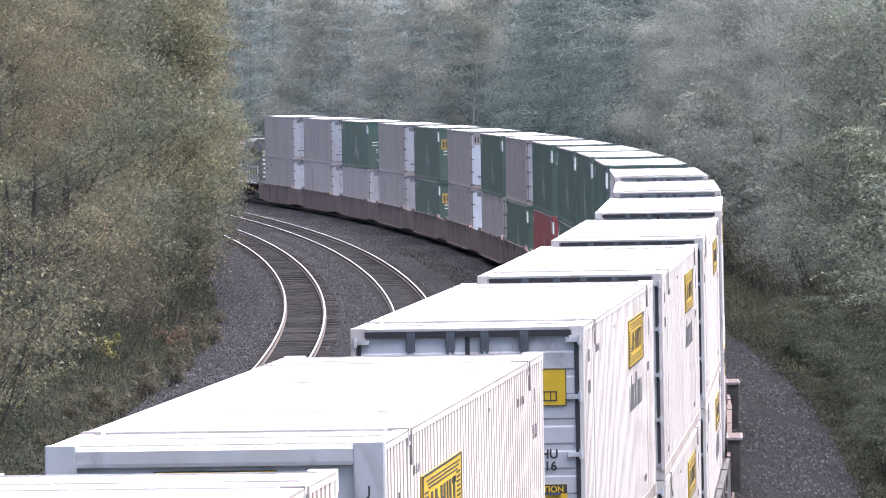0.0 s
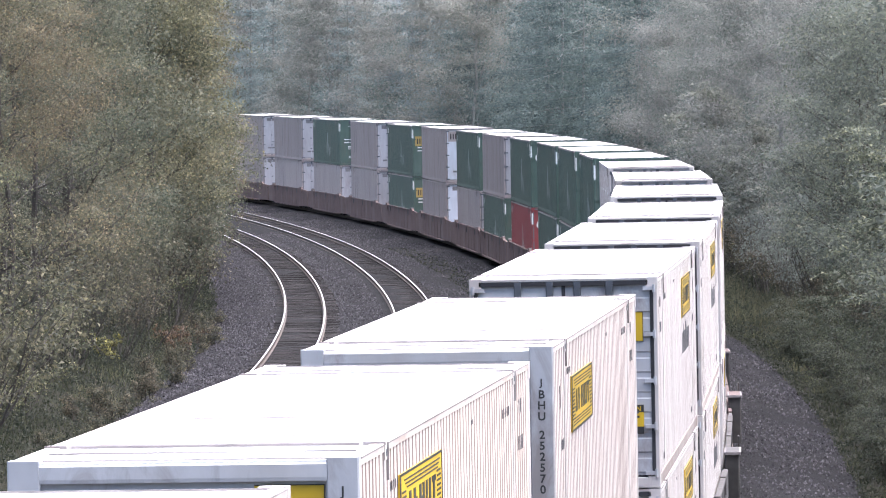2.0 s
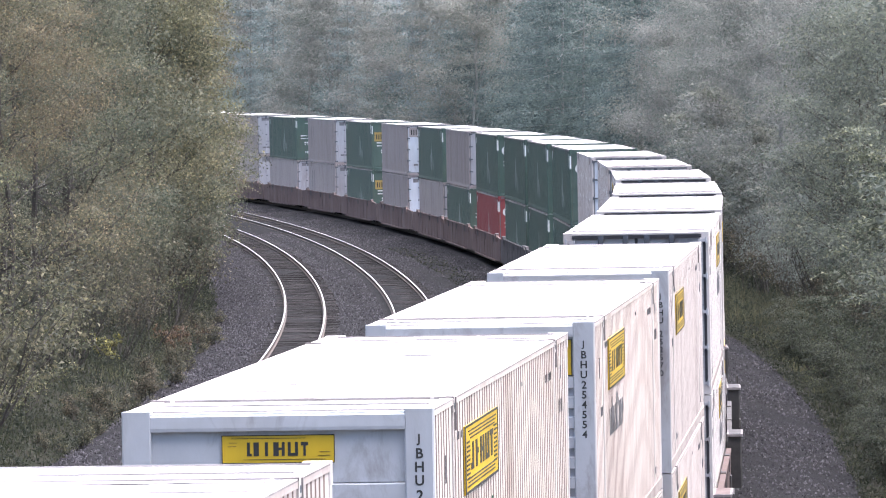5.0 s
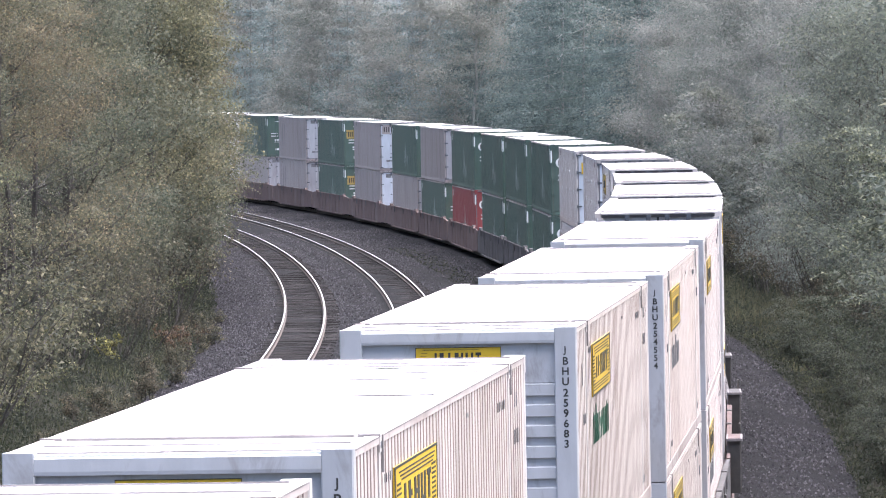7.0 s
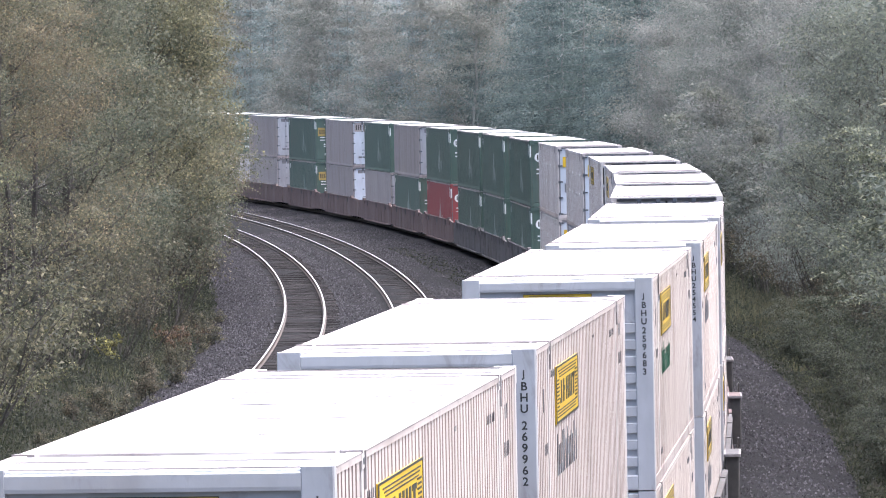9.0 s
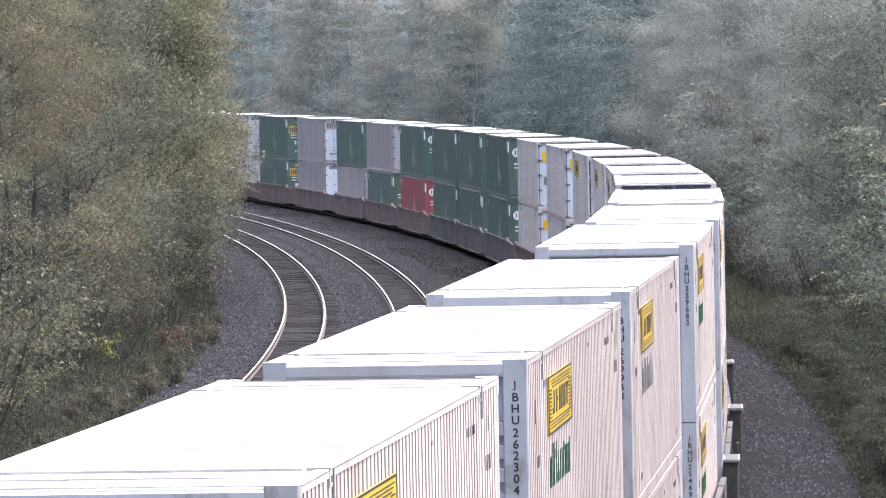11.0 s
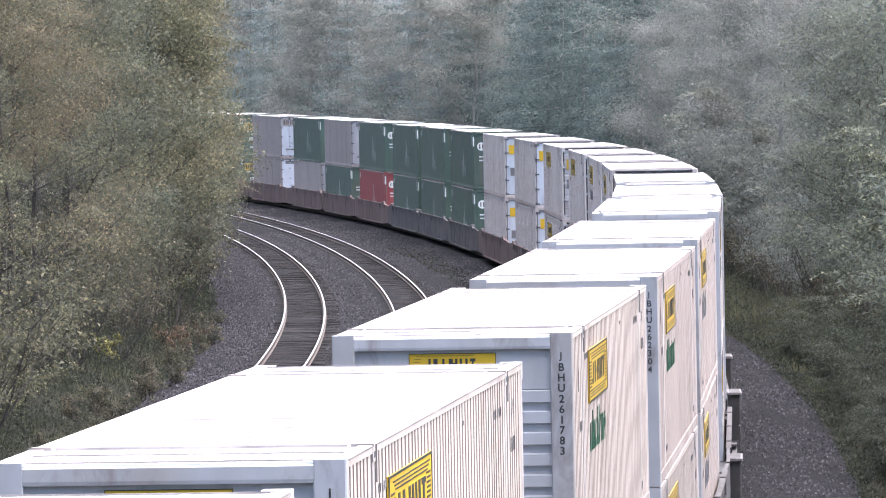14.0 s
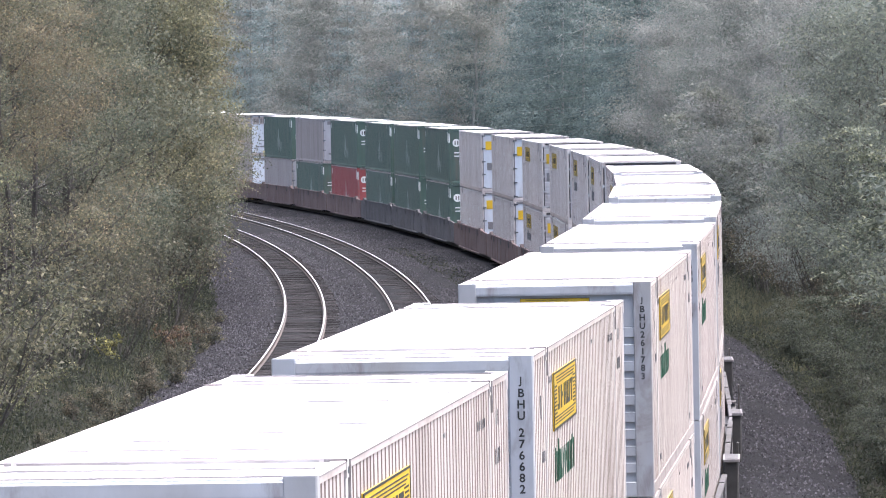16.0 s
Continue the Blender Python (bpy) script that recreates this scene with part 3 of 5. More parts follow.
def door_leaf(mat, plain=False):
    """One door leaf, smooth or with pressed panels, from the hinge side to the middle."""
    def make():
        y, z = -HALF, 0.2
        prof = [(y + 0.10, 0.16), (y + 0.05, 0.16)]
        if plain:
            prof += [(y + 0.030, 0.2), (y + 0.030, CH - 0.14)]
        while z < CH - 0.3 and not plain:
            prof += [(y + 0.04, z), (y + 0.028, z + 0.02), (y + 0.028, z + 0.19), (y + 0.04, z + 0.21)]
            z += 0.276
        prof += [(y + 0.05, CH - 0.10), (y + 0.10, CH - 0.10)]
        return Solid().extrude(prof[::-1], "x", 0.012, 1.184).mesh("door_leaf", mat)
    return once(("door", mat.name, plain), make)


def seal_piece(k, mat):
    """One strip of the rubber round and between the doors."""
    y = -HALF
    x0, x1, y0, z0, z1 = ((-1.16, 1.16, y, CH - 0.10, CH - 0.038), (-1.16, 1.16, y + 0.045, 0.14, 0.17), (1.187, 1.234, y + 0.012, 0.17, CH - 0.10), (-1.234, -1.187, y + 0.012, 0.17, CH - 0.10), (-0.025, 0.025, y + 0.022, 0.17, CH - 0.10))[k]
    return once(("seal", k, mat.name), lambda: Solid().box(x0, x1, y0, y + 0.06, z0, z1).mesh("seal", mat))


def hinge(mat):
    def make():
        sol = Solid()
        sol.box(1.09, 1.262, -HALF - 0.012, -HALF + 0.05, -0.026, 0.026, c=0.008)
        sol.tube((1.245, -HALF - 0.012, -0.055), (1.245, -HALF - 0.012, 0.055), 0.022)
        return sol.mesh("hinge", mat)
    return once(("hinge", mat.name), make)


def lock_bar(mat):
    """A locking bar with its keepers, guides and handle."""
    def make():
        sol = Solid()
        y = -HALF
        sol.tube((0, y + 0.012, 0.12), (0, y + 0.012, CH - 0.07), 0.020, n=8)
        for z in (0.13, CH - 0.09):
            sol.box(-0.05, 0.05, y - 0.012, y + 0.05, z - 0.045, z + 0.045, 1, c=0.01)
        for z in (0.8, 1.5, 2.2):
            sol.box(-0.045, 0.045, y - 0.006, y + 0.05, z - 0.035, z + 0.035, 1, c=0.01)
        sol.box(-0.02, 0.38, y - 0.012, y + 0.008, 1.02, 1.05, 1)
        sol.box(-0.05, 0.05, y - 0.014, y + 0.05, CH - 0.26, CH - 0.11, 1, c=0.015)
        return sol.mesh("lock_bar", [mat, STEEL_DARK])
    return once(("bar", mat.name), make)


def base_frame(mat):
    def make():
        sol = Solid()
        sol.box(-1.19, 1.19, -HALF + 0.16, HALF - 0.16, 0.03, 0.15)
        return sol.mesh("floor_frame", mat)
    return once(("base", mat.name), make)


def bars_mesh(name, rects, mat, depth=0.006):
    """Plain bars in the y-z plane, standing a little proud along +x."""
    sol = Solid()
    for y0, y1, z0, z1 in rects:
        sol.box(0.0, depth, y0, y1, z0, z1)
    return sol.mesh(name, mat)


def side_sign():
    """Dark plain bars of the long yellow sign, from its lower corner."""
    def make():
        rows = [(0, SIGN_W, SIGN_H - 0.02, SIGN_H), (0, SIGN_W, 0, 0.022), (0, 0.09, 0, SIGN_H), (SIGN_W - 0.05, SIGN_W, 0, SIGN_H)]
        for k in range(3):
            d = 0.055 + 0.032 * k
            rows += [(0.35 + 0.1 * k, SIGN_W - 0.2 - 0.1 * k, SIGN_H - d - 0.012, SIGN_H - d), (0.2 + 0.1 * k, SIGN_W - 0.4, d, d + 0.012)]
        for k in range(9):
            rows += [(0.18, 0.52 - 0.02 * (k % 3), 0.12 + k * 0.04, 0.137 + k * 0.04), (SIGN_W - 0.5 + 0.03 * (k % 2), SIGN_W - 0.16, 0.12 + k * 0.04, 0.137 + k * 0.04)]
        for a, b in ((0.74, 0.90), (1.10, 1.28), (1.58, 1.74), (1.86, 2.02), (2.14, 2.28), (2.40, 2.56), (2.76, 2.92)):
            rows.append((a, b, 0.19, 0.43))
        rows += [(0.62, 0.74, 0.19, 0.25), (1.28, 1.40, 0.30, 0.35), (1.74, 1.86, 0.29, 0.33), (2.28, 2.40, 0.19, 0.24), (2.66, 3.02, 0.38, 0.43)]
        return bars_mesh("bars", rows, INK, 0.004)
    return once("side_bars", make)


def sheet(key, w, h, mat, depth=0.012):
    def make():
        sol = Solid()
        sol.box(0, depth, 0, w, 0, h)
        return sol.mesh(key, mat)
    return once((key, w, h, mat.name), make)


def word_bars(mat, w, h, seed):
    """A big word that cannot be read: uneven upright bars."""
    def make():
        rnd = random.Random(seed)
        rows, y = [], 0.0
        while y < w - 0.1:
            a = rnd.uniform(0.06, 0.11)
            top = h if rnd.random() < 0.25 else h * 0.72
            rows.append((y, y + a, 0, top))
            if rnd.random() < 0.6:
                z = rnd.choice((0, h * 0.32, h * 0.60))
                rows.append((y + a, y + a + 0.10, z, z + 0.10))
                y += 0.10
            y += a + rnd.uniform(0.09, 0.16)
        return bars_mesh("word_bars", rows, mat)
    return once(("word", mat.name, w, h, seed), make)


def text_mesh(body, size, mat):
    def make():
        cu = bpy.data.curves.new("lettering", "FONT")
        cu.body, cu.size, cu.align_x, cu.extrude, cu.offset, cu.space_line = body, size, "CENTER", 0.002, size * 0.022, 0.95
        ob = new("lettering", cu)
        me = bpy.data.meshes.new_from_object(ob.evaluated_get(bpy.context.evaluated_depsgraph_get()))
        bpy.data.objects.remove(ob)
        me.materials.clear()
        me.materials.append(mat)
        return me
    return once(("text", body, size, mat.name), make)


FLIP = pose(0, 0, 0, 0, 0, 180)
FACE_BACK = pose(0, 0, 0, 90, 0, 0)
END = -HALF
SIGN_W, SIGN_H = 3.6, 0.60


def on_right(y, z, lift=0.0):
    return pose(1.2845 + lift, y, z)


def on_left(y, z, lift=0.0):
    """The same on the left side, where y runs the other way."""
    return pose(-1.2845 - lift, y, z, 0, 0, 180)


def on_end(x, z, lift=0.0):
    """Sheets drawn along y lie across the rear end, x to the right."""
    return pose(x, END - lift, z, 0, 0, -90)


def build_container(look_, ends, label, seed=0):
    """A container with its base at its own origin; returns the thing."""
    side, post, panel, roof = look_
    c = thing("container", Matrix(), label, "shipping container", "containers of the train")
    under("side_wall", side_wall(side), c)
    under("side_wall", side_wall(side), c, at=FLIP)
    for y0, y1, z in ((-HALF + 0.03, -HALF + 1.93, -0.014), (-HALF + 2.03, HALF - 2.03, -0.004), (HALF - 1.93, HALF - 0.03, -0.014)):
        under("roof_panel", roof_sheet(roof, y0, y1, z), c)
    for m in (Matrix(), FLIP):
        under("top_rail", rail_part(side if side in WHITES else PALE_GREY, CH - 0.065, CH - 0.003, "top_rail"), c, at=m)
        under("base_rail", rail_part(GRIMY if side in WHITES else side, 0.02, 0.17, "base_rail"), c, at=m)
    if side in WHITES:
        for m in (Matrix(), FLIP):
            under("edge_seam", edge_seam(), c, at=m)
        for y in (-HALF + 0.19, -HALF + 1.15, HALF - 1.15, HALF - 0.19):
            under("roof_seam", roof_seam(), c, at=pose(0, y, 0))
        tagged(under("roof_ribs", roof_ribs(int(seed) % 5), c), kind="stuff")
    under("floor_frame", base_frame(TRUCK), c)
    for y in (-HALF + 1.98, HALF - 1.98):
        for turn in (0, 180):
            under("lift_post", lift_post(post), c, at=pose(0, y, 0, 0, 0, turn))
        beam = under("roof_beam", roof_beam(post), c, at=pose(0, y, 0))
        tagged(under("seam", lift_seams(), beam), kind="stuff")
    wide = 0.24 if ends == "nose" else 0.065
    for m in (Matrix(), Matrix.Diagonal((-1, 1, 1, 1)), FLIP, FLIP @ Matrix.Diagonal((-1, 1, 1, 1))):
        w = wide if m in (Matrix(), Matrix.Diagonal((-1, 1, 1, 1))) else 0.2
        side_x = 1 if m == Matrix() or m == FLIP else -1
        key = corner_post(panel if ends == "nose" and w == wide else post, w)
        if side_x < 0:
            key = once(("mirror", key.name), lambda k=key: mirrored(k))
        under("corner_post", key, c, at=FLIP if w == 0.2 else None)
    under("nose_panel", nose_panel(panel), c, at=FLIP) if ends == "door" else None
    if ends == "nose":
        under("nose_panel", nose_panel(panel), c)
        under("header_beam", end_beam(panel, CH - 0.165, CH - 0.03, 1.06), c)
        under("sill_beam", end_beam(panel, 0.0, 0.2, 1.06), c)
        k = int(seed) % 3
        tagged(under("rust_run", rust_run(k), c, "brown rust patches", at=pose(1.292, END + 0.0075, 0.02, 0, 0, -90) @ pose(0, 0, 0, 0, 0, 0) @ Matrix.Diagonal((1, -1, 1, 1))), kind="stuff")
    else:
        under("header_beam", end_beam(post, CH - 0.035, CH - 0.004, 1.15), c)
        under("sill_beam", end_beam(post, 0.0, 0.14, 1.15), c)
        for k in range(5):
            under("door_seal", seal_piece(k, BLACK if panel is PALE else GREEN if side is GREEN else GREY_INK), c, "dark rubber door seal")
        for s in (1, -1):
            leaf = door_leaf(panel, panel is not PALE)
            hg = hinge(PALE if panel is PALE else side if side in (GREEN, RED) else STEEL_DARK)
            if s < 0:
                leaf = once(("mirror", leaf.name), lambda k=leaf: mirrored(k))
                hg = once(("mirror", hg.name), lambda k=hg: mirrored(k))
            d = under("door", leaf, c)
            for x in (0.19, 0.63):
                under("lock_bar", lock_bar(panel), d, at=pose(s * x, 0, 0))
            for z in (0.20, 0.84, 1.47, 2.11, 2.74):
                under("hinge", hg, d, at=pose(0, 0, z))
    return c


def mirrored(me):
    """A mesh mirrored in x."""
    k = me.copy()
    co = np.empty(len(k.vertices) * 3, np.float32)
    k.vertices.foreach_get("co", co)
    co[0::3] *= -1
    k.vertices.foreach_set("co", co)
    k.flip_normals()
    return k


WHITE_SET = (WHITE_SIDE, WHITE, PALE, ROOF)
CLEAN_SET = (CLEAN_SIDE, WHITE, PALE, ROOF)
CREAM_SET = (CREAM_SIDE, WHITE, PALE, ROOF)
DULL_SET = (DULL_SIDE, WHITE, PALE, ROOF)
DOTTED_SET = (CLEAN_SIDE, WHITE, BRIGHT_DOOR, ROOF)
GREY_SET = (GREY, GREY, PALE_DOOR, ROOF)
BLUE_SET = (GREY, GREY, BRIGHT_DOOR, ROOF)
PALE_SET = (PALE_GREY, PALE_GREY, PALE_DOOR, ROOF)
GREEN_SET = (GREEN, GREEN, GREEN, ROOF)
RED_SET = (RED, RED, RED, ROOF)


def mark_bars(w, h, n):
    """A short line of small unreadable characters."""
    return once(("marks", w, h, n), lambda: bars_mesh("marks", [(w * i / n, w * (i + 0.20) / n, 0, h * 0.7) for i in range(n)], GREY_INK, 0.005))


def square_mark():
    """Plain dark lines of the square yellow sign."""
    return once("door_mark", lambda: bars_mesh("bars", [(0.10, 0.40, 0.05, 0.065), (0.14, 0.42, 0.15, 0.162), (0.14, 0.155, 0.05, 0.15), (0.40, 0.415, 0.05, 0.15), (0.2, 0.21, 0.06, 0.15), (0.27, 0.28, 0.06, 0.15), (0.34, 0.35, 0.06, 0.15), (0, 0.52, 0.402, 0.41), (0, 0.52, 0, 0.008), (0.512, 0.52, 0, 0.41)], INK, 0.003))


def dress_white(c, ends, word, wordmat, code, seed, door_code="", square=False):
    """Signs and markings of a white container; they sit towards its closed end."""
    first = 3.0 if ends == "nose" else CL - 3.0 - SIGN_W
    for put in (on_right, on_left):
        def at_(y, z, w):
            return put(-HALF + (y if put is on_right else y + w), z, 0.001)

        sg = under("side_sign", sheet("sign", SIGN_W, SIGN_H, YELLOW), c, "long yellow sign with dark plain bars", at=at_(first, CH - (1.04 if seed == 40 else 0.91), SIGN_W))
        under("sign_print", side_sign(), sg, at=pose(0.0125, 0, 0))
        if word:
            tagged(under("side_word", word_bars(wordmat, 3.2, 0.44, word), c, "large word as plain bars", at=at_(first + 0.2, CH - 1.46, 3.2)), kind="stuff")
        for yy, zz, w, h, k in ((1.15, 2.20, 0.12, 0.34, 2), (2.35, 2.50, 0.7, 0.10, 5), (1.3, 1.75, 0.5, 0.16, 4), (12.9, 2.50, 0.9, 0.12, 5), (14.85, 2.45, 0.4, 0.20, 2), (14.75, 2.10, 0.6, 0.20, 4), (9.6, 2.62, 0.25, 0.06, 2), (2.4, 0.35, 0.6, 0.12, 4), (14.2, 0.3, 0.5, 0.14, 3)):
            yy = yy if ends == "nose" else CL - yy - w
            tagged(under("small_mark", mark_bars(w, h, k), c, at=at_(yy, zz, w)), kind="stuff")
    if code:
        drop = 0.12 if seed == 40 else 0.0
        for i, ch in enumerate(code):
            if ch != " ":
                z = CH - 0.275 - drop if not i else CH - 0.405 - drop - 0.1121 * (i - 1) + (0.1121 * (1 - GAPS.get(seed - 40, 0.3)) if i > 4 else 0)
                under("code_letter", text_mesh(ch, 0.118 if i else 0.100, INK), c, "dark code letter down the corner post", at=pose(1.295 - 0.12, END - 0.001, z) @ FACE_BACK)
    if ends == "nose":
        if square:
            sg = under("front_sign", sheet("dsign", 0.52, 0.41, YELLOW), c, "square yellow sign with a plain dark mark", at=on_end(0.52, CH - 0.60, -0.054))
            under("sign_print", square_mark(), sg, at=pose(0.0125, 0, 0))
            return
        sg = under("front_sign", sheet("front", 0.94, 0.235, YELLOW), c, "yellow front sign with dark plain bars", at=on_end(-0.47, CH - 0.435, -0.054))
        bars = once("front_bars", lambda: bars_mesh("bars", [(0.21, 0.235, 0.06, 0.175), (0.265, 0.31, 0.06, 0.175), (0.36, 0.385, 0.06, 0.175), (0.43, 0.475, 0.06, 0.175), (0.50, 0.525, 0.06, 0.175), (0.55, 0.575, 0.06, 0.175), (0.61, 0.635, 0.06, 0.175), (0.66, 0.72, 0.145, 0.175), (0.68, 0.70, 0.06, 0.145), (0.235, 0.25, 0.06, 0.08), (0.475, 0.5, 0.11, 0.13), (0.575, 0.61, 0.06, 0.085), (0.08, 0.70, 0.205, 0.209), (0.18, 0.86, 0.03, 0.034), (0.05, 0.12, 0.14, 0.144), (0.06, 0.13, 0.17, 0.174), (0.80, 0.90, 0.06, 0.064), (0.81, 0.90, 0.09, 0.094), (0.0, 0.94, 0.0, 0.007), (0.0, 0.94, 0.228, 0.235), (0, 0.006, 0, 0.235), (0.934, 0.94, 0, 0.235)], INK, 0.003))
        under("sign_print", bars, sg, at=pose(0.0125, 0, 0))
    else:
        sg = under("door_sign", sheet("dsign", 0.52, 0.41, YELLOW), c, "yellow door sign with a plain dark mark", at=on_end(0.57, CH - 0.88, -0.026))
        mark = square_mark()
        under("sign_print", mark, sg, at=pose(0.0125, 0, 0))
        if seed > 41:
            for z, h, m in ((CH - 0.88, 0.41, YELLOW), (CH - 1.62, 0.36, GREY_INK)):
                under("door_plate", sheet("dplate", 0.62, h, m), c, "plain square plate on the door", at=on_end(-1.10, z, -0.026))
        warn = under("warning_sign", sheet("warn", 0.50, 0.40, YELLOW), c, "yellow warning sign with a black heading", at=on_end(0.58, CH - 2.15, -0.026))
        bar = once("warn_bars", lambda: bars_mesh("bars", [(0, 0.50, 0.30, 0.40), (0.06, 0.44, 0.22, 0.25), (0.06, 0.40, 0.15, 0.18), (0, 0.50, 0.0, 0.10)], INK, 0.003))
        under("sign_print", bar, warn, at=pose(0.0125, 0, 0))
        for z in (0.4, 0.7):
            under("door_mark", mark_bars(0.4, 0.10, 5), c, at=on_end(0.65, z, -0.027))
        if door_code:
            under("door_lettering", text_mesh(door_code, 0.14, INK), c, "dark door lettering", at=pose(0.83, END + 0.024, CH - 1.46) @ FACE_BACK)
            under("warning_lettering", text_mesh("CAUTION", 0.095, YELLOW), warn, at=pose(0.0165, 0.25, 0.315, 90, 0, 90))


def dress_badge(c, badge):
    """A square sign with plain dark bars on the doors."""
    d = under("square_badge", sheet("badge", 1.0, 0.55, OCHRE if badge == "yellow" else PALE_GREY), c, f"{badge} square badge with dark plain bars", at=on_end(-1.13, 1.72 if badge == "yellow" else 2.2, -0.03))
    under("badge_print", once("badge_bars", lambda: bars_mesh("bars", [(0.10, 0.17, 0.12, 0.42), (0.24, 0.30, 0.12, 0.42), (0.37, 0.43, 0.12, 0.42), (0.52, 0.58, 0.12, 0.42), (0.66, 0.72, 0.12, 0.42), (0.8, 0.86, 0.12, 0.42)], INK, 0.003)), d, at=pose(0.0125, 0, 0))


def dress_dark(c, seed, disc=False, badge=""):
    """White upright words, door marks and badges of the green and red containers."""
    rnd = random.Random(seed)
    for put in (on_right, on_left):
        y = rnd.uniform(-0.6, 0.2)
        tagged(under("side_word", once(("tallword", seed), lambda: bars_mesh("bars", [(0.0, 0.12, 0.45, 1.15), (0.55, 0.68, 0.30, 1.75), (0.80, 0.88, 0.75, 1.45), (1.15, 1.25, 0.55, 1.05), (1.6, 1.7, 0.25, 0.85), (2.1, 2.2, 0.4, 0.9)], FADED)), c, "tall white word as plain bars", at=put(y, 0.25, 0.001)), kind="stuff")
        under("corner_mark", sheet("cmark", 0.20, 0.52, PALE_INK, 0.006), c, at=put(-HALF + 0.7, 2.2, 0.001))
        under("corner_mark", sheet("cmark", 0.20, 0.30, PALE_INK, 0.006), c, at=put(HALF - 0.5, 2.35, 0.001))
    under("corner_mark", sheet("cmark", 0.06, 0.50, PALE_INK, 0.006), c, at=on_end(-1.288, 2.15, -0.012))
    for x, z, w, h in ((-0.75, 1.00, 0.7, 0.07), (-0.75, 1.12, 0.7, 0.10), (-1.0, 1.42, 0.5, 0.06), (-1.0, 1.60, 0.45, 0.06), (-0.7, 0.45, 0.4, 0.14), (-0.7, 2.45, 0.5, 0.05)):
        under("door_mark", sheet("dmark", w, h, PALE_INK, 0.005), c, at=on_end(x, z, -0.030))
    if disc:
        sol = once("disc", lambda: Solid().tube((0, 0, 0), (0.01, 0, 0), 0.21, n=20).mesh("disc", PALE_INK))
        d = under("round_badge", sol, c, "white round badge", at=on_end(-0.87, 2.15, -0.03))
        under("badge_print", once("disc_bars", lambda: bars_mesh("bars", [(-0.10, -0.045, -0.11, 0.11), (0.045, 0.10, -0.11, 0.11)], INK, 0.003)), d, at=pose(0.0105, 0, 0))
    if badge:
        dress_badge(c, badge)


def dress_grey(c, seed):
    """Seams and door marks of the grey containers."""
    rnd = random.Random(seed)
    for put in (on_right, on_left):
        for _ in range(2):
            under("side_streak", sheet("streak", 0.16, 1.5, GREY_INK, 0.004), c, at=put(rnd.uniform(-6, 6), 0.9, 0.001)) if rnd.random() < 0.3 else None
    under("door_mark", sheet("dmark", 1.5, 0.22, GREY_INK, 0.005), c, at=on_end(-0.95, 2.5, -0.030))
    under("door_mark", sheet("dmark", 0.9, 0.10, GREY_INK, 0.005), c, at=on_end(-0.9, 0.55, -0.030))


def dress_dots(c):
    for put in (on_right, on_left):
        for z in (1.35, 2.05):
            for i in range(4):
                under("rivet_plate", once("rivet", lambda: Solid().tube((0, 0, 0), (0.012, 0, 0), 0.07, n=10).mesh("rivet", PALE_INK)), c, at=put(-5.4 + i * 3.4, z, 0.001))


# ---- well cars ----
def well_sill(mat, back, front):
    """One side of the well, drawn out over the trucks by back and front, with top flange and stiffening ribs."""
    def make():
        sol = Solid()
        e = HALF + 0.05
        out = [(-e - back, 1.28), (-e - back, 0.24), (-e - 0.35, 0.22), (-e + 0.35, 0.16), (e - 0.35, 0.16), (e + 0.35, 0.22), (e + front, 0.24), (e + front, 1.28), (e + 0.2, 1.36), (-e - 0.2, 1.36)]
        sol.extrude(out, "x", 1.33, 1.40)
        sol.box(1.32, 1.425, -e - 0.1, e + 0.1, 1.30, 1.365)
        sol.box(1.32, 1.46, -e + 0.6, e - 0.6, 0.15, 0.21)
        y = -e + 1.2
        while y < e - 1.0:
            sol.box(1.40, 1.415, y, y + 0.08, 0.21, 1.30)
            y += 2.02
        return sol.mesh("side_sill", mat)
    return once(("sill", mat.name, back, front), make)


def well_end(mat, back):
    """The platform over the truck at the rear end, with its draft box."""
    def make():
        sol = Solid()
        e = HALF + 0.05
        sol.box(-1.33, 1.33, -e - back + 0.05, -e, 0.94, 1.08)
        sol.box(-0.32, 0.32, -e - back - 0.3, -e - back + 0.05, 0.74, 1.02)
        return sol.mesh("end_platform", mat)
    return once(("end", mat.name, back), make)


def end_box(mat, top):
    """The long box at a platform's corner, with a pale-edged tread plate and a brace along the well's side."""
    def make():
        sol = Solid()
        e = HALF + 0.7
        sol.box(1.335, 1.62, -e - 1.32, -e + 0.40, top - 1.10, top - 0.05, c=0.03)
        sol.box(1.325, 1.65, -e - 1.37, -e + 0.45, top - 0.05, top, 2, c=0.015)
        sol.box(1.36, 1.61, -e - 1.30, -e + 0.40, top, top + 0.006, 1)
        sol.extrude([(-e + 0.45, top - 0.55), (-e + 2.6, 1.16), (-e + 2.6, 1.29), (-e + 0.45, top - 0.30)], "x", 1.44, 1.54, 1)
        sol.box(1.42, 1.54, -e + 2.2, -e + 2.8, 1.29, 1.34, 1, c=0.02)
        return sol.mesh("end_box", [TRUCK, mat, DUSTY])
    return once(("ebox", mat.name, top), make)


def corner_cap(mat):
    """The plain guide at a well's corner."""
    def make():
        sol = Solid()
        e = HALF
        sol.extrude([(-e - 0.55, 1.10), (-e + 0.55, 1.10), (-e + 0.55, 1.36), (-e + 0.35, 1.46), (-e - 0.35, 1.46), (-e - 0.55, 1.30)], "x", 1.31, 1.44)
        sol.box(1.30, 1.46, -e - 0.36, -e + 0.36, 1.46, 1.485, 1)
        return sol.mesh("corner_cap", [mat, DUSTY])
    return once(("cap", mat.name), make)


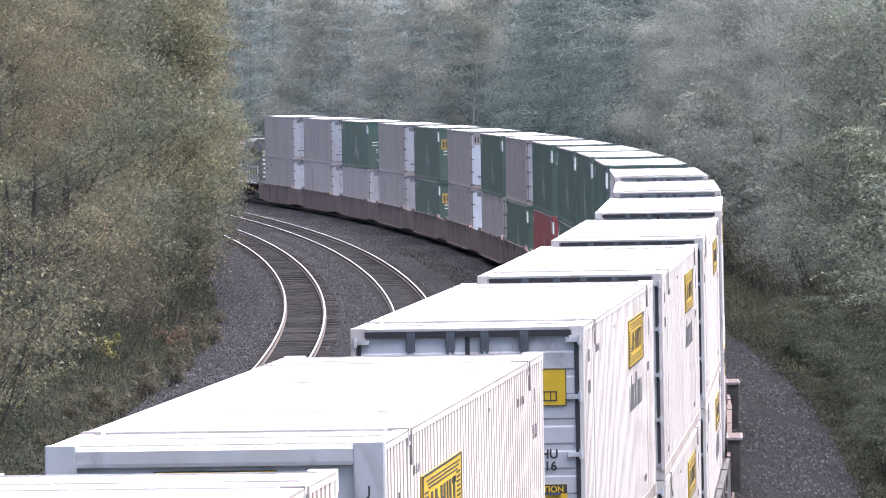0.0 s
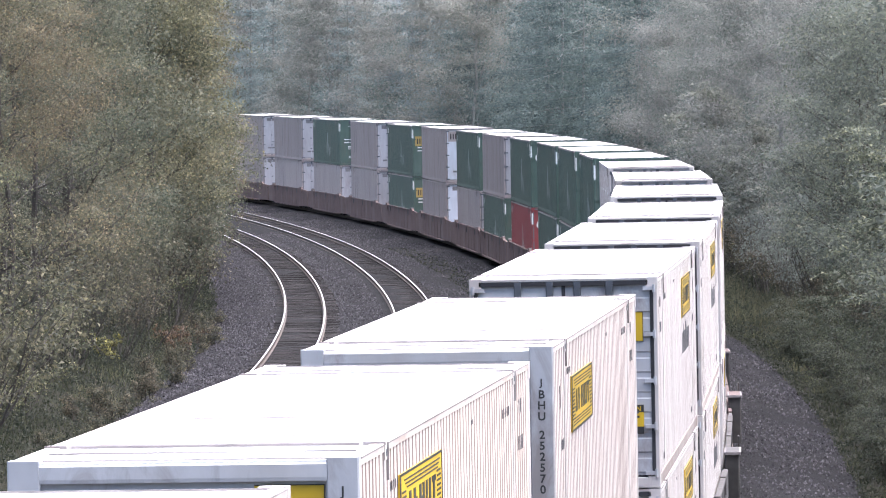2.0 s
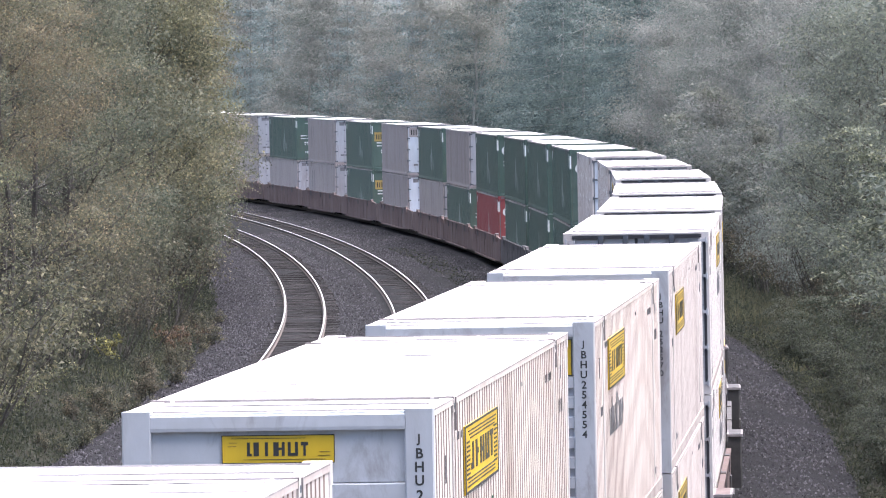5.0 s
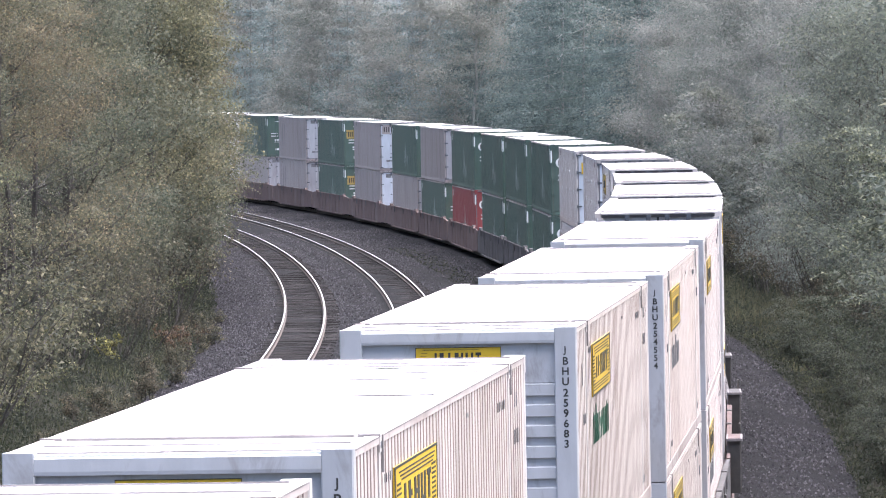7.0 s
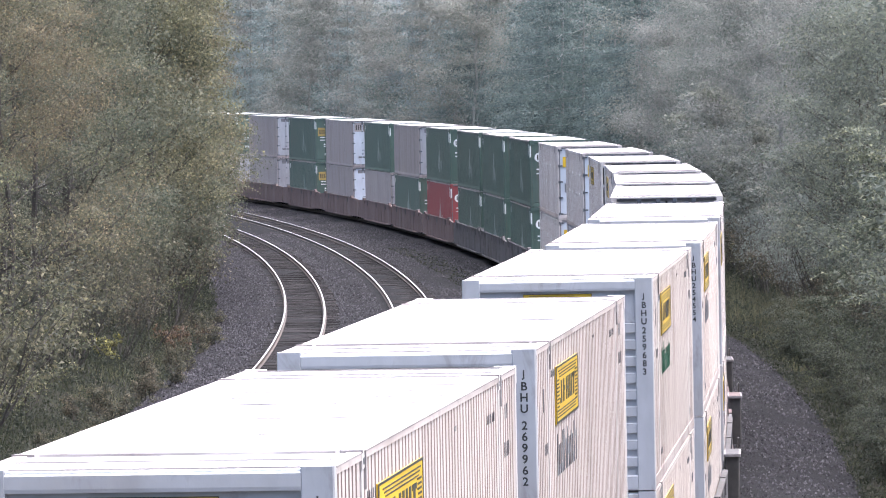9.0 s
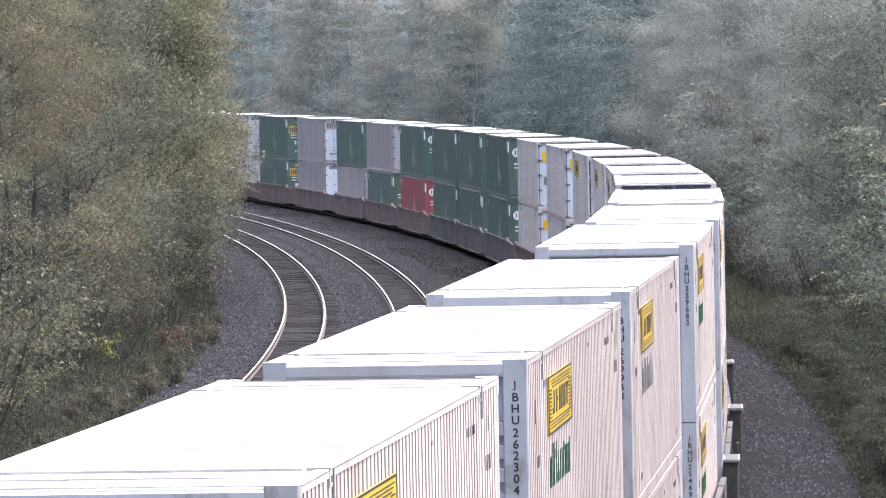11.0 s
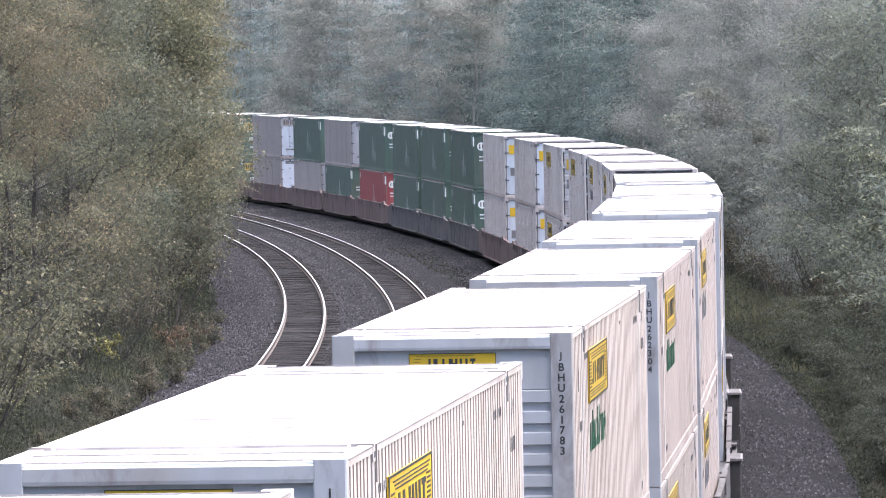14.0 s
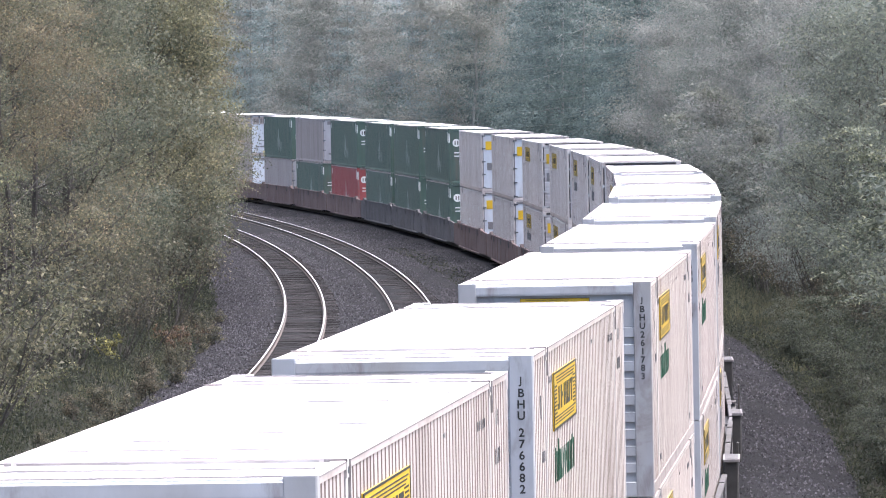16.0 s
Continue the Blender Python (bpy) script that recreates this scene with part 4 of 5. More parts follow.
def grab_rail():
    def make():
        sol = Solid()
        e, x = HALF, 1.60
        for y in (-e + 0.55, -e + 0.95):
            sol.tube((x, y, 1.0), (x, y, 1.75), 0.020)
        sol.tube((x, -e + 0.55, 1.75), (x, -e + 0.95, 1.75), 0.020)
        return sol.mesh("grab_rail", TRUCK)
    return once("grab", make)


def deck_step(mat):
    def make():
        sol = Solid()
        sol.box(1.31, 1.42, -0.22, 0.22, 1.36, 1.385)
        sol.box(1.33, 1.43, -0.16, 0.16, 1.04, 1.36)
        return sol.mesh("corner_guide", mat)
    return once(("guide", mat.name), make)


def truck_frame():
    def make():
        sol = Solid()
        for s in (-1, 1):
            x0, x1 = (0.92, 1.06) if s > 0 else (-1.06, -0.92)
            sol.extrude([(-1.15, 0.36), (-0.95, 0.28), (-0.4, 0.24), (0.4, 0.24), (0.95, 0.28), (1.15, 0.36), (1.1, 0.60), (0.6, 0.72), (-0.6, 0.72), (-1.1, 0.60)], "x", x0, x1)
            for y in (-0.89, 0.89):
                sol.box(x0 - 0.02, x1 + 0.04, y - 0.14, y + 0.14, 0.36, 0.58, c=0.03)
        sol.box(-1.0, 1.0, -0.22, 0.22, 0.36, 0.78)
        return sol.mesh("truck_frame", TRUCK)
    return once("truck", make)


def wheelset():
    def make():
        sol = Solid()
        sol.tube((-1.1, 0, 0), (1.1, 0, 0), 0.08, n=10)
        for s in (-1, 1):
            sol.tube((s * 0.70, 0, 0), (s * 0.82, 0, 0), 0.455, n=24)
            sol.tube((s * 0.68, 0, 0), (s * 0.71, 0, 0), 0.48, n=24)
        return sol.mesh("wheelset", TRUCK)
    return once("wheels", make)


def build_car(mat, label, trucks, seed, back, front):
    c = thing("well_car", Matrix(), label, "railway wagon", "well cars of the train")
    top = 1.25 if seed == -2 else 1.60
    for m in (Matrix(), FLIP):
        near_, far_ = (back, front) if m == Matrix() else (front, back)
        under("side_sill", well_sill(mat, near_, far_), c, at=m)
        under("end_platform", well_end(mat, near_), c, at=m)
        if m == Matrix():
            under("end_box", end_box(mat, top), c)
            under("corner_cap", once(("mirror", corner_cap(mat).name), lambda: mirrored(corner_cap(mat))), c)
        else:
            under("corner_cap", corner_cap(mat), c, at=m)
        for y in (-5.8, 0.0, 5.8):
            under("corner_guide", deck_step(CAR_GREY), c, at=m @ pose(0, y, 0))
    under("grab_rail", grab_rail(), c, "dark steel grab rail")
    for y in (-7.6, 0.0, 7.6):
        under("cross_beam", once("crossbeam", lambda: Solid().box(-1.33, 1.33, -0.7, 0.7, 0.27, 0.33).mesh("beam", TRUCK)), c, at=pose(0, y, 0))
    if seed == 2:
        under("brake_cylinder", once("brake", lambda: Solid().tube((1.46, -HALF - 0.9, 1.42), (1.46, -HALF - 0.45, 1.42), 0.13, n=12).box(1.36, 1.56, -HALF - 0.85, -HALF - 0.5, 1.17, 1.32).mesh("brake", BLUE)), c, "dark blue brake cylinder")
    for y in trucks:
        t = under("truck", truck_frame(), c, "oily cast steel truck", at=pose(0, y, 0))
        for dy in (-0.89, 0.89):
            under("wheelset", wheelset(), t, at=pose(0, dy, 0.46))
    return c


# The stacks from the rear to the head of the train: length of their rear end along the line at the start, upper and lower look.
STACKS = [
    (-10, -211.0, "w", "w"), (-9, -188.0, "w", "w"), (-8, -168.0, "w", "w"),
    (-7, -144.61, "w", "w"), (-6, -125.14, "w", "w"), (-5, -101.90, "w", "w"), (-4, -82.25, "w", "w"), (-3, -63.23, "w", "w"),
    (-2, -39.51, "w", "w"), (-1, -19.53, "w", "w"), (0, -0.26, "w", "w"), (1, 22.59, "w", "w"), (2, 41.78, "w", "w"), (3, 61.63, "w", "w"),
    (4, 84.23, "w", "w"), (5, 107.95, "d", "d"), (6, 131.85, "d", "d"), (7, 155.55, "g", "g"), (8, 176.20, "g", "g"), (9, 194.60, "g", "g"),
    (10, 216.07, "g", "r"), (11, 237.36, "s", "g"), (12, 256.30, "g", "p"), (13, 280.32, "s", "s"), (14, 302.77, "g", "g"), (15, 326.23, "s", "p"),
    (16, 349.33, "g", "p"), (17, 372.67, "s", "p"), (18, 395.80, "s", "s"),
]
CODES = {0: "JBHU 252570", -1: "JBHU 254554", -2: "JBHU 259683", -3: "JBHU 269962", -4: "JBHU 262304", -5: "JBHU 261783", -6: "JBHU 276682", -7: "JBHU"}
# Height and sideways offsets that fit each container to the camera's view.
LIFT = {-3: 0.035, -2: 0.017, -1: -0.022, 0: -0.011}
SIDE_FIT = {0: 0.017, -1: 0.012, -2: -0.034, -3: -0.033, -4: -0.006, -5: -0.004, -6: -0.014}
GAPS = {0: 0.7, -1: 0.05, -2: 0.1, -3: 0.5, -4: 0.1, -5: 0.05, -6: 0.5}
WORDS = {-1: GREY_INK, -2: GREEN_INK, -3: GREY_INK, -4: GREEN_INK, -5: GREEN_INK, -6: GREEN_INK, 1: GREY_INK, 2: GREY_INK}
MOVERS = []


def build_one(n, which, level):
    ends = "nose" if n <= 0 else "door"
    place = "stacked on top" if level else "down in a well car"
    if which in "wd":
        kind = "smooth nose end" if ends == "nose" else "barred doors"
        c = build_container((CLEAN_SET if n > 0 else CREAM_SET if n == 0 else DULL_SET if n in (-3, -4, -7) else WHITE_SET) if which == "w" else DOTTED_SET, ends, f"{'beige' if n in (-3, -4, -7) else 'white'} ribbed container with {kind}, {place}", seed=n + 40)
        if which == "w":
            word = abs(n) % 4 + 1 if (level and n in WORDS) or not level else None
            dress_white(c, ends, word, WORDS.get(n, GREY_INK), CODES.get(n, "") if level else ("JBHU 254693" if n == -2 else ""), n + 40, "JBHU\n2516" if n == 1 and level else "", n == -1 and level == 1)
        else:
            dress_dots(c)
            under("door_sign", sheet("dsign", 0.95, 0.42, YELLOW), c, "yellow door sign", at=on_end(-1.08, 2.05, -0.026))
            under("door_plate", sheet("dplate", 0.8, 0.36, GREY_INK), c, "dark square door plate", at=on_end(-1.02, 1.05, -0.026)) if n == 6 else None
    elif which == "g":
        c = build_container(GREEN_SET, "door", f"dark green steel container, {place}")
        dress_dark(c, n, disc=n in (7, 9, 10), badge="yellow" if n == 14 else "")
    elif which == "r":
        c = build_container(RED_SET, "door", f"faded red steel container, {place}")
        dress_dark(c, n, disc=True)
    else:
        c = build_container((BLUE_SET if n == 13 else GREY_SET) if which == "s" else PALE_SET, "door", f"{'warm' if which == 's' else 'pale'} grey steel container with pale doors, {place}")
        dress_grey(c, n)
        if n == 13 and level:
            dress_badge(c, "pale")
    return c


def build_train():
    for i, (n, s, upper, lower) in enumerate(STACKS):
        behind = s - STACKS[i - 1][1] - CL if i else 7.0
        ahead = STACKS[i + 1][1] - s - CL if i + 1 < len(STACKS) else 7.0
        trucks = [-HALF - behind / 2] if behind < 5.4 else [-HALF - 1.35]
        if ahead >= 5.4:
            trucks.append(HALF + 1.35)
        dull = n in (7, 8, 9) or n < 4 and n != 1
        back, front = (round(max(g / 2 - 0.28, 0.9), 1) for g in (behind, ahead))
        car = build_car(CAR_GREY if dull else CAR_BROWN, f"{'dusty dark grey' if dull else 'weathered red-brown'} steel well car under stacked containers", trucks, n, back, front)
        MOVERS.append((car, s, CL, 0.0, 0.0))
        MOVERS.append((build_one(n, lower, 0), s, CL, 0.345 + LIFT.get(n, 0), SIDE_FIT.get(n, 0.0)))
        MOVERS.append((build_one(n, upper, 1), s, CL, 0.345 + CH + 0.02 + LIFT.get(n, 0), SIDE_FIT.get(n, 0.0)))


build_train()


# ---- locomotive ----
def build_locomotive():
    c = thing("locomotive", Matrix(), "black diesel locomotive with pale stripes hauling the containers", "locomotive")
    e = 10.8
    under("platform", Solid().box(-1.5, 1.5, -e, e, 1.25, 1.45, c=0.1).mesh("deck", CAB_BLACK), c)
    under("long_hood", Solid().extrude([(-0.95, 1.45), (0.95, 1.45), (0.95, 3.85), (0.7, 4.05), (-0.7, 4.05), (-0.95, 3.85)], "y", -e + 1.3, 5.5).mesh("hood", CAB_BLACK), c)
    under("radiator_wing", Solid().extrude([(-0.95, 3.2), (0.95, 3.2), (1.5, 3.85), (1.5, 4.25), (1.2, 4.45), (-1.2, 4.45), (-1.5, 4.25), (-1.5, 3.85)], "y", -e + 1.6, -e + 6.2).mesh("wing", CAB_BLACK), c, "flared radiator wing")
    under("cab", Solid().extrude([(-1.5, 1.45), (1.5, 1.45), (1.5, 4.0), (1.1, 4.5), (-1.1, 4.5), (-1.5, 4.0)], "y", 5.5, 8.4).mesh("cab", CAB_BLACK), c)
    under("nose", Solid().box(-1.0, 1.0, 8.4, 10.0, 1.45, 3.2, c=0.15).mesh("nose", CAB_BLACK), c)
    for k in range(6):
        under("rear_stripe", Solid().box(-0.9, 0.9, -e + 1.28, -e + 1.297, 1.7 + 0.3 * k, 1.82 + 0.3 * k).mesh("stripe", PALE_INK), c, "pale stripe")
    for s in (-1, 1):
        for k in range(5):
            under("louvre", Solid().box(s * 0.955 - 0.02, s * 0.955 + 0.02, -e + 2 + k * 0.8, -e + 2.6 + k * 0.8, 1.8, 2.9).mesh("louvre", GREY_INK), c)
        under("stripe", Solid().box(s * 1.505 - 0.006, s * 1.505 + 0.006, -e, e, 1.33, 1.40).mesh("stripe", PALE_INK), c)
        rail = Solid()
        for k in range(11):
            rail.tube((s * 1.42, -e + 0.2 + k * 1.5, 1.45), (s * 1.42, -e + 0.2 + k * 1.5, 2.5), 0.022)
        rail.tube((s * 1.42, -e + 0.2, 2.5), (s * 1.42, -e + 15.2, 2.5), 0.022)
        under("handrail", rail.mesh("handrail", PALE_INK), c, "white handrail")
    under("fuel_tank", Solid().box(-1.4, 1.4, -3, 3, 0.3, 1.2, c=0.2).mesh("tank", TRUCK), c)
    for y in (-6.9, 6.9):
        t = under("truck", truck_frame(), c, at=pose(0, y, 0))
        for dy in (-0.89, 0.89):
            under("wheelset", wheelset(), t, at=pose(0, dy, 0.46))
    MOVERS.append((c, 415.2, 21.6, 0.0, 0.0))


build_locomotive()


# ---- trees and undergrowth ----
def limb(sol, rnd, a, way, length, r, depth, tips, twigs=True):
    """A tapering, bending limb that forks; its tips carry the leaves."""
    p, w = Vector(a), Vector(way).normalized()
    n = 4
    for i in range(n):
        w = (w + Vector((rnd.uniform(-0.22, 0.22), rnd.uniform(-0.22, 0.22), rnd.uniform(-0.05, 0.18)))).normalized()
        q = p + w * length / n
        if depth or twigs:
            sol.tube(p, q, r * (1 - 0.16 * i), r * (1 - 0.16 * (i + 1)), 4 if depth else 3)
        p = q
        if depth and i:
            side = (w + Vector((rnd.uniform(-1, 1), rnd.uniform(-1, 1), rnd.uniform(-0.1, 0.6)))).normalized()
            limb(sol, rnd, p, side, length * rnd.uniform(0.45, 0.65), r * 0.5, depth - 1, tips, twigs)
        elif not depth:
            tips.append(tuple(p))
    tips.append(tuple(p))


def sprays(name, rng, tips, outs, long, wide, thick, count, size, leaf, droop=0.25, ragged=0.6, sparkle=0.35, floor=0.1):
    """Leaves gathered into sprays: flattened clumps round the tips, thickest on their upper skin, that sag outwards.
    The leaves take the light as the skin of their spray does."""
    nt = len(tips)
    outs = outs * np.array([1, 1, 0]) + rng.normal(size=(nt, 3)) * np.array([0.25, 0.25, 0.0]) + 1e-4
    outs /= np.linalg.norm(outs, axis=1)[:, None]
    area = long * wide
    pick = rng.choice(nt, count, p=area / area.sum())
    d = rng.normal(size=(count, 3))
    d /= np.linalg.norm(d, axis=1)[:, None]
    d[:, 2] = np.where(rng.uniform(size=count) < 0.72, np.abs(d[:, 2]), d[:, 2])
    reach = (rng.uniform(0.12, 1.15, count) ** 0.5)[:, None]
    o = outs[pick]
    across = np.cross(o, np.array([0, 0, 1.0]))
    la, lb, lc = long[pick][:, None], wide[pick][:, None], thick[pick][:, None]
    c = tips[pick] + reach * (o * d[:, :1] * la + across * d[:, 1:2] * lb) + np.array([0, 0, 1.0]) * reach * d[:, 2:] * lc
    c[:, 2] -= droop * (reach * reach * (d[:, :1] ** 2 * la + d[:, 1:2] ** 2 * lb))[:, 0]
    c[:, 2] = np.maximum(c[:, 2], floor)
    skin = o * d[:, :1] / la + across * d[:, 1:2] / lb + np.array([0, 0, 1.0]) * d[:, 2:] / lc
    skin /= np.linalg.norm(skin, axis=1)[:, None]
    skin = skin + np.array([0, 0, 0.25])
    face = skin + rng.normal(size=(count, 3)) * ragged
    face /= np.linalg.norm(face, axis=1)[:, None]
    u = np.cross(face, rng.normal(size=(count, 3)))
    u /= np.linalg.norm(u, axis=1)[:, None]
    v = np.cross(face, u)
    light = skin + rng.normal(size=(count, 3)) * sparkle
    light /= np.linalg.norm(light, axis=1)[:, None]
    k = size * rng.uniform(0.6, 1.35, count)[:, None]
    return leaves(name, c, v * k * 0.5, u * k * 0.8, leaf, light)


def broad_tree(key, seed, height, leaf, count, size, spread=1.0, droop=0.25, bark=BARK, full=0.5, clump=0.07, flat=0.5, low=1, sparkle=0.35, ragged=0.6, twigs=True):
    """Trunk with limbs and a crown of clumps of small leaves."""
    def make():
        rnd, rng = random.Random(seed), np.random.default_rng(seed)
        sol, tips = Solid(), []
        r = height * 0.0115
        p = Vector((0, 0, -0.4))
        n = 9
        for i in range(n):
            q = p + Vector((rnd.uniform(-0.2, 0.2), rnd.uniform(-0.2, 0.2), height * 0.92 / n))
            sol.tube(p, q, r * (1 - 0.095 * i), r * (1 - 0.095 * (i + 1)), 7)
            if i >= low:
                for _ in range(3 if i > 2 else 2):
                    ang = rnd.uniform(0, 6.283)
                    rise = 0.25 + 0.5 * i / n
                    ln = height * spread * (0.30 - 0.018 * i) * rnd.uniform(0.75, 1.2)
                    limb(sol, rnd, q, (math.cos(ang), math.sin(ang), rise), ln, r * 0.27 * (1 - 0.07 * i), 1, tips, twigs)
            p = q
        tips.append(tuple(p))
        tips = np.array(tips)
        tips = tips[rng.permutation(len(tips))[:int(len(tips) * full)]]
        wide = rng.uniform(0.5, 1.25, len(tips)) * height * clump
        crown = sprays("crown", rng, tips, tips.copy(), wide * 1.15, wide, wide * flat, count, size, leaf, droop, ragged, sparkle, floor=0.25)
        return sol.mesh("trunk", bark), crown
    return once(key, make)


def pine_tree(key, seed, height, leaf, count, size, slope=0.24, sparkle=0.09):
    """A conifer: a straight trunk and tiers of flat, drooping boughs."""
    def make():
        rnd, rng = random.Random(seed), np.random.default_rng(seed)
        sol = Solid()
        sol.tube((0, 0, -0.4), (0, 0, height), height * 0.007, 0.02, 6)
        tips, r_ = [], []
        z = height * 0.05
        while z < height * 0.98:
            reach = (height - z) * slope + 0.5
            turn = rnd.uniform(0, 6.283)
            for k in range(6):
                ang = turn + k * 1.047 + rnd.uniform(-0.4, 0.4)
                r = reach * rnd.uniform(0.6, 1.2)
                lift = rnd.uniform(-0.3, 0.3)
                sol.tube((0, 0, z), (math.cos(ang) * r * 0.9, math.sin(ang) * r * 0.9, z - 0.12 * r + lift), 0.04, 0.01, 4)
                for f in (0.40, 0.78):
                    tips.append((math.cos(ang) * r * f, math.sin(ang) * r * f, z - 0.14 * r * f + lift * f))
                    r_.append(r * (0.36 if f < 0.6 else 0.30))
            z += height * rnd.uniform(0.042, 0.062)
        tips, r_ = np.array(tips), np.array(r_)
        crown = sprays("crown", rng, tips, tips.copy(), r_ * 1.15, r_ * 0.85, r_ * 0.42 + 0.15, count, size, leaf, 0.30, ragged=0.32, sparkle=sparkle)
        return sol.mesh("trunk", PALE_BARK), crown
    return once(key, make)


def shrub(key, seed, height, leaf, count, size, flat=0.6, sparkle=0.4):
    """A many-stemmed bush, leafy to the ground."""
    def make():
        rnd, rng = random.Random(seed), np.random.default_rng(seed)
        sol, tips = Solid(), []
        for k in range(6):
            ang = rnd.uniform(0, 6.283)
            limb(sol, rnd, (0.2 * math.cos(ang), 0.2 * math.sin(ang), -0.15), (0.55 * math.cos(ang), 0.55 * math.sin(ang), 1), height * rnd.uniform(0.6, 1.0), 0.03, 1, tips)
        tips = np.array(tips)
        tips = tips[rng.permutation(len(tips))[:int(len(tips) * 0.55)]]
        wide = rng.uniform(0.12, 0.26, len(tips)) * height
        crown = sprays("foliage", rng, tips, tips.copy(), wide * 1.1, wide, wide * flat, count, size, leaf, 0.25, sparkle=sparkle, floor=0.03)
        return sol.mesh("stems", BARK), crown
    return once(key, make)


def bare_stems():
    """Leaning, forking stems without leaves."""
    def make():
        rnd, sol = random.Random(97), Solid()
        for k in range(4):
            ang = rnd.uniform(0, 6.283)
            limb(sol, rnd, (0.15 * math.cos(ang), 0.15 * math.sin(ang), -0.1), (0.9 * math.cos(ang), 0.9 * math.sin(ang), 1), rnd.uniform(2.2, 3.6), 0.024, 2, [])
        return sol.mesh("branchwork", BARK)
    return once("bare", make)


def plant(pair, names, x, y, scale, turn, label, category, group, sink=0.0):
    t = thing(names[0], pose(x, y, ground_at(x, y) - sink, 0, 0, turn), label, category, group)
    t.scale = (scale, scale, scale)
    wood = under(names[1], pair[0], t)
    if names[1] == "branchwork":
        tagged(wood, kind="stuff")
    under(names[2], pair[1], t)
    return t


TREE = ("tree", "trunk", "crown")
PINE = ("conifer_tree", "trunk", "crown")
BUSH = ("shrub", "branchwork", "foliage")
BESIDE, BANKSIDE = "trees beside the tracks", "trees on the bank"


def build_left_wood(rnd):
    """The wood's edge inside the curve."""
    near = [broad_tree(("n", i), 11 + i, 13.5, (LEAF_OLIVE, LEAF_GREEN, LEAF_RUST, LEAF_OLIVE)[i], 23000, 0.071, 0.92, full=0.38, clump=0.086, flat=0.5, sparkle=0.24) for i in range(4)]
    fine = [broad_tree(("nf", i), 11 + i, 13.5, (LEAF_OLIVE, LEAF_GREEN, LEAF_RUST, LEAF_OLIVE)[i], 36000, 0.050, 0.92, full=0.38, clump=0.086, flat=0.5, sparkle=0.24) for i in range(4)]
    tall = broad_tree(("t", 0), 91, 15.0, LEAF_GREEN, 7000, 0.13, 0.8)
    labels = ("broadleaf tree with olive autumn leaves beside the tracks", "green broadleaf tree beside the tracks", "thinning russet-leaved tree beside the tracks", "broadleaf tree with yellowing leaves beside the tracks")
    for row, lat, step, s0, s1 in ((0, -18.9, 8.0, 114, 325), (1, -24.5, 26.0, 130, 330)):
        s = s0
        while s < s1:
            x, y, _ = line(s + rnd.uniform(-2.5, 2.5), lat + rnd.uniform(-1.0, 0.8) - (1.6 if 188 < s < 200 else 0.0))
            if x > -0.068 * y - 4.5:
                k = rnd.choice((0, 0, 1, 1, 2, 3))
                plant(tall if row else fine[k] if s < 172 else near[k], TREE, x, y, rnd.uniform(0.85, 1.15) + 0.1 * row, rnd.uniform(0, 360), labels[1 if row else k], "tree", BESIDE)
            s += step * rnd.uniform(0.8, 1.2)
    for s, lat, k, size, turn in ((196, -17.2, 0, 1.0, 285), (218, -17.1, 3, 0.9, 165), (229, -16.9, 2, 0.88, 315), (240, -17.5, 1, 0.9, 240), (262, -18.0, 1, 1.0, 195), (274, -17.8, 2, 1.05, 255), (286, -18.2, 3, 0.95, 75), (292, -16.2, 3, 1.0, 160)):
        x, y, _ = line(s, lat)
        plant(near[k], TREE, x, y, size, turn, labels[k], "tree", BESIDE)
    thick = shrub(("s", 9), 79, 4.2, LEAF_GREEN, 5200, 0.068)
    for s, lat in ((188, -17.6), (196, -17.3), (204, -17.2), (212, -17.3), (221, -17.2), (230, -17.4), (239, -17.5), (248, -17.7), (258, -17.9), (269, -17.9)):
        x, y, _ = line(s, lat)
        plant(thick, BUSH, x, y, rnd.uniform(0.9, 1.2), rnd.uniform(0, 360), "tall green brush at the wood's edge", "shrub", "shrubs beside the tracks")
    for x, y, leaf, what in ((-10.65, 208, LEAF_GOLD, "bright yellow flowering weed by the ballast"), (-9.0, 221, LEAF_RED, "reddening weed by the ballast"), (-8.5, 224, LEAF_RED, "reddening weed by the ballast")):
        plant(shrub(("w", leaf.name), 83, 0.8, leaf, 700, 0.055), BUSH, x, y, 1.1, 31 * y, what, "weed", "weeds by the ballast")
    low = shrub(("v", 0), 85, 1.1, LEAF_DULL, 1500, 0.05)
    for i in range(26):
        s = 112 + 3.4 * i + rnd.uniform(-1.5, 1.5)
        x, y, _ = line(s, -15.35 + rnd.uniform(-0.5, 0.75))
        plant(low, BUSH, x, y, rnd.uniform(0.35, 0.9), rnd.uniform(0, 360), "low brush creeping onto the ballast edge", "shrub", "shrubs beside the tracks", sink=0.05)
    for s, lat, size in ((158, -16.6, 1.0), (147, -17.6, 1.2), (172, -16.5, 0.7)):
        x, y, _ = line(s, lat)
        t = thing("bare_shrub", pose(x, y, ground_at(x, y), 0, 0, 37 * s), "leafless grey-stemmed shrub at the wood's edge", "shrub", "shrubs beside the tracks")
        t.scale = (size, size, size)
        tagged(under("branchwork", bare_stems(), t), kind="stuff")
    behind = broad_tree(("t", 1), 92, 15.0, LEAF_GREEN, 3000, 0.25, 0.8, twigs=False)
    # unseen trees added on the right to shade the ballast and brush
    for s, lat in ((14, 13), (24, 11.5), (34, 13), (43, 12), (53, 13), (62, 14), (70, 16), (80, 17), (30, 19), (55, 20)):
        x, y, _ = line(s, lat)
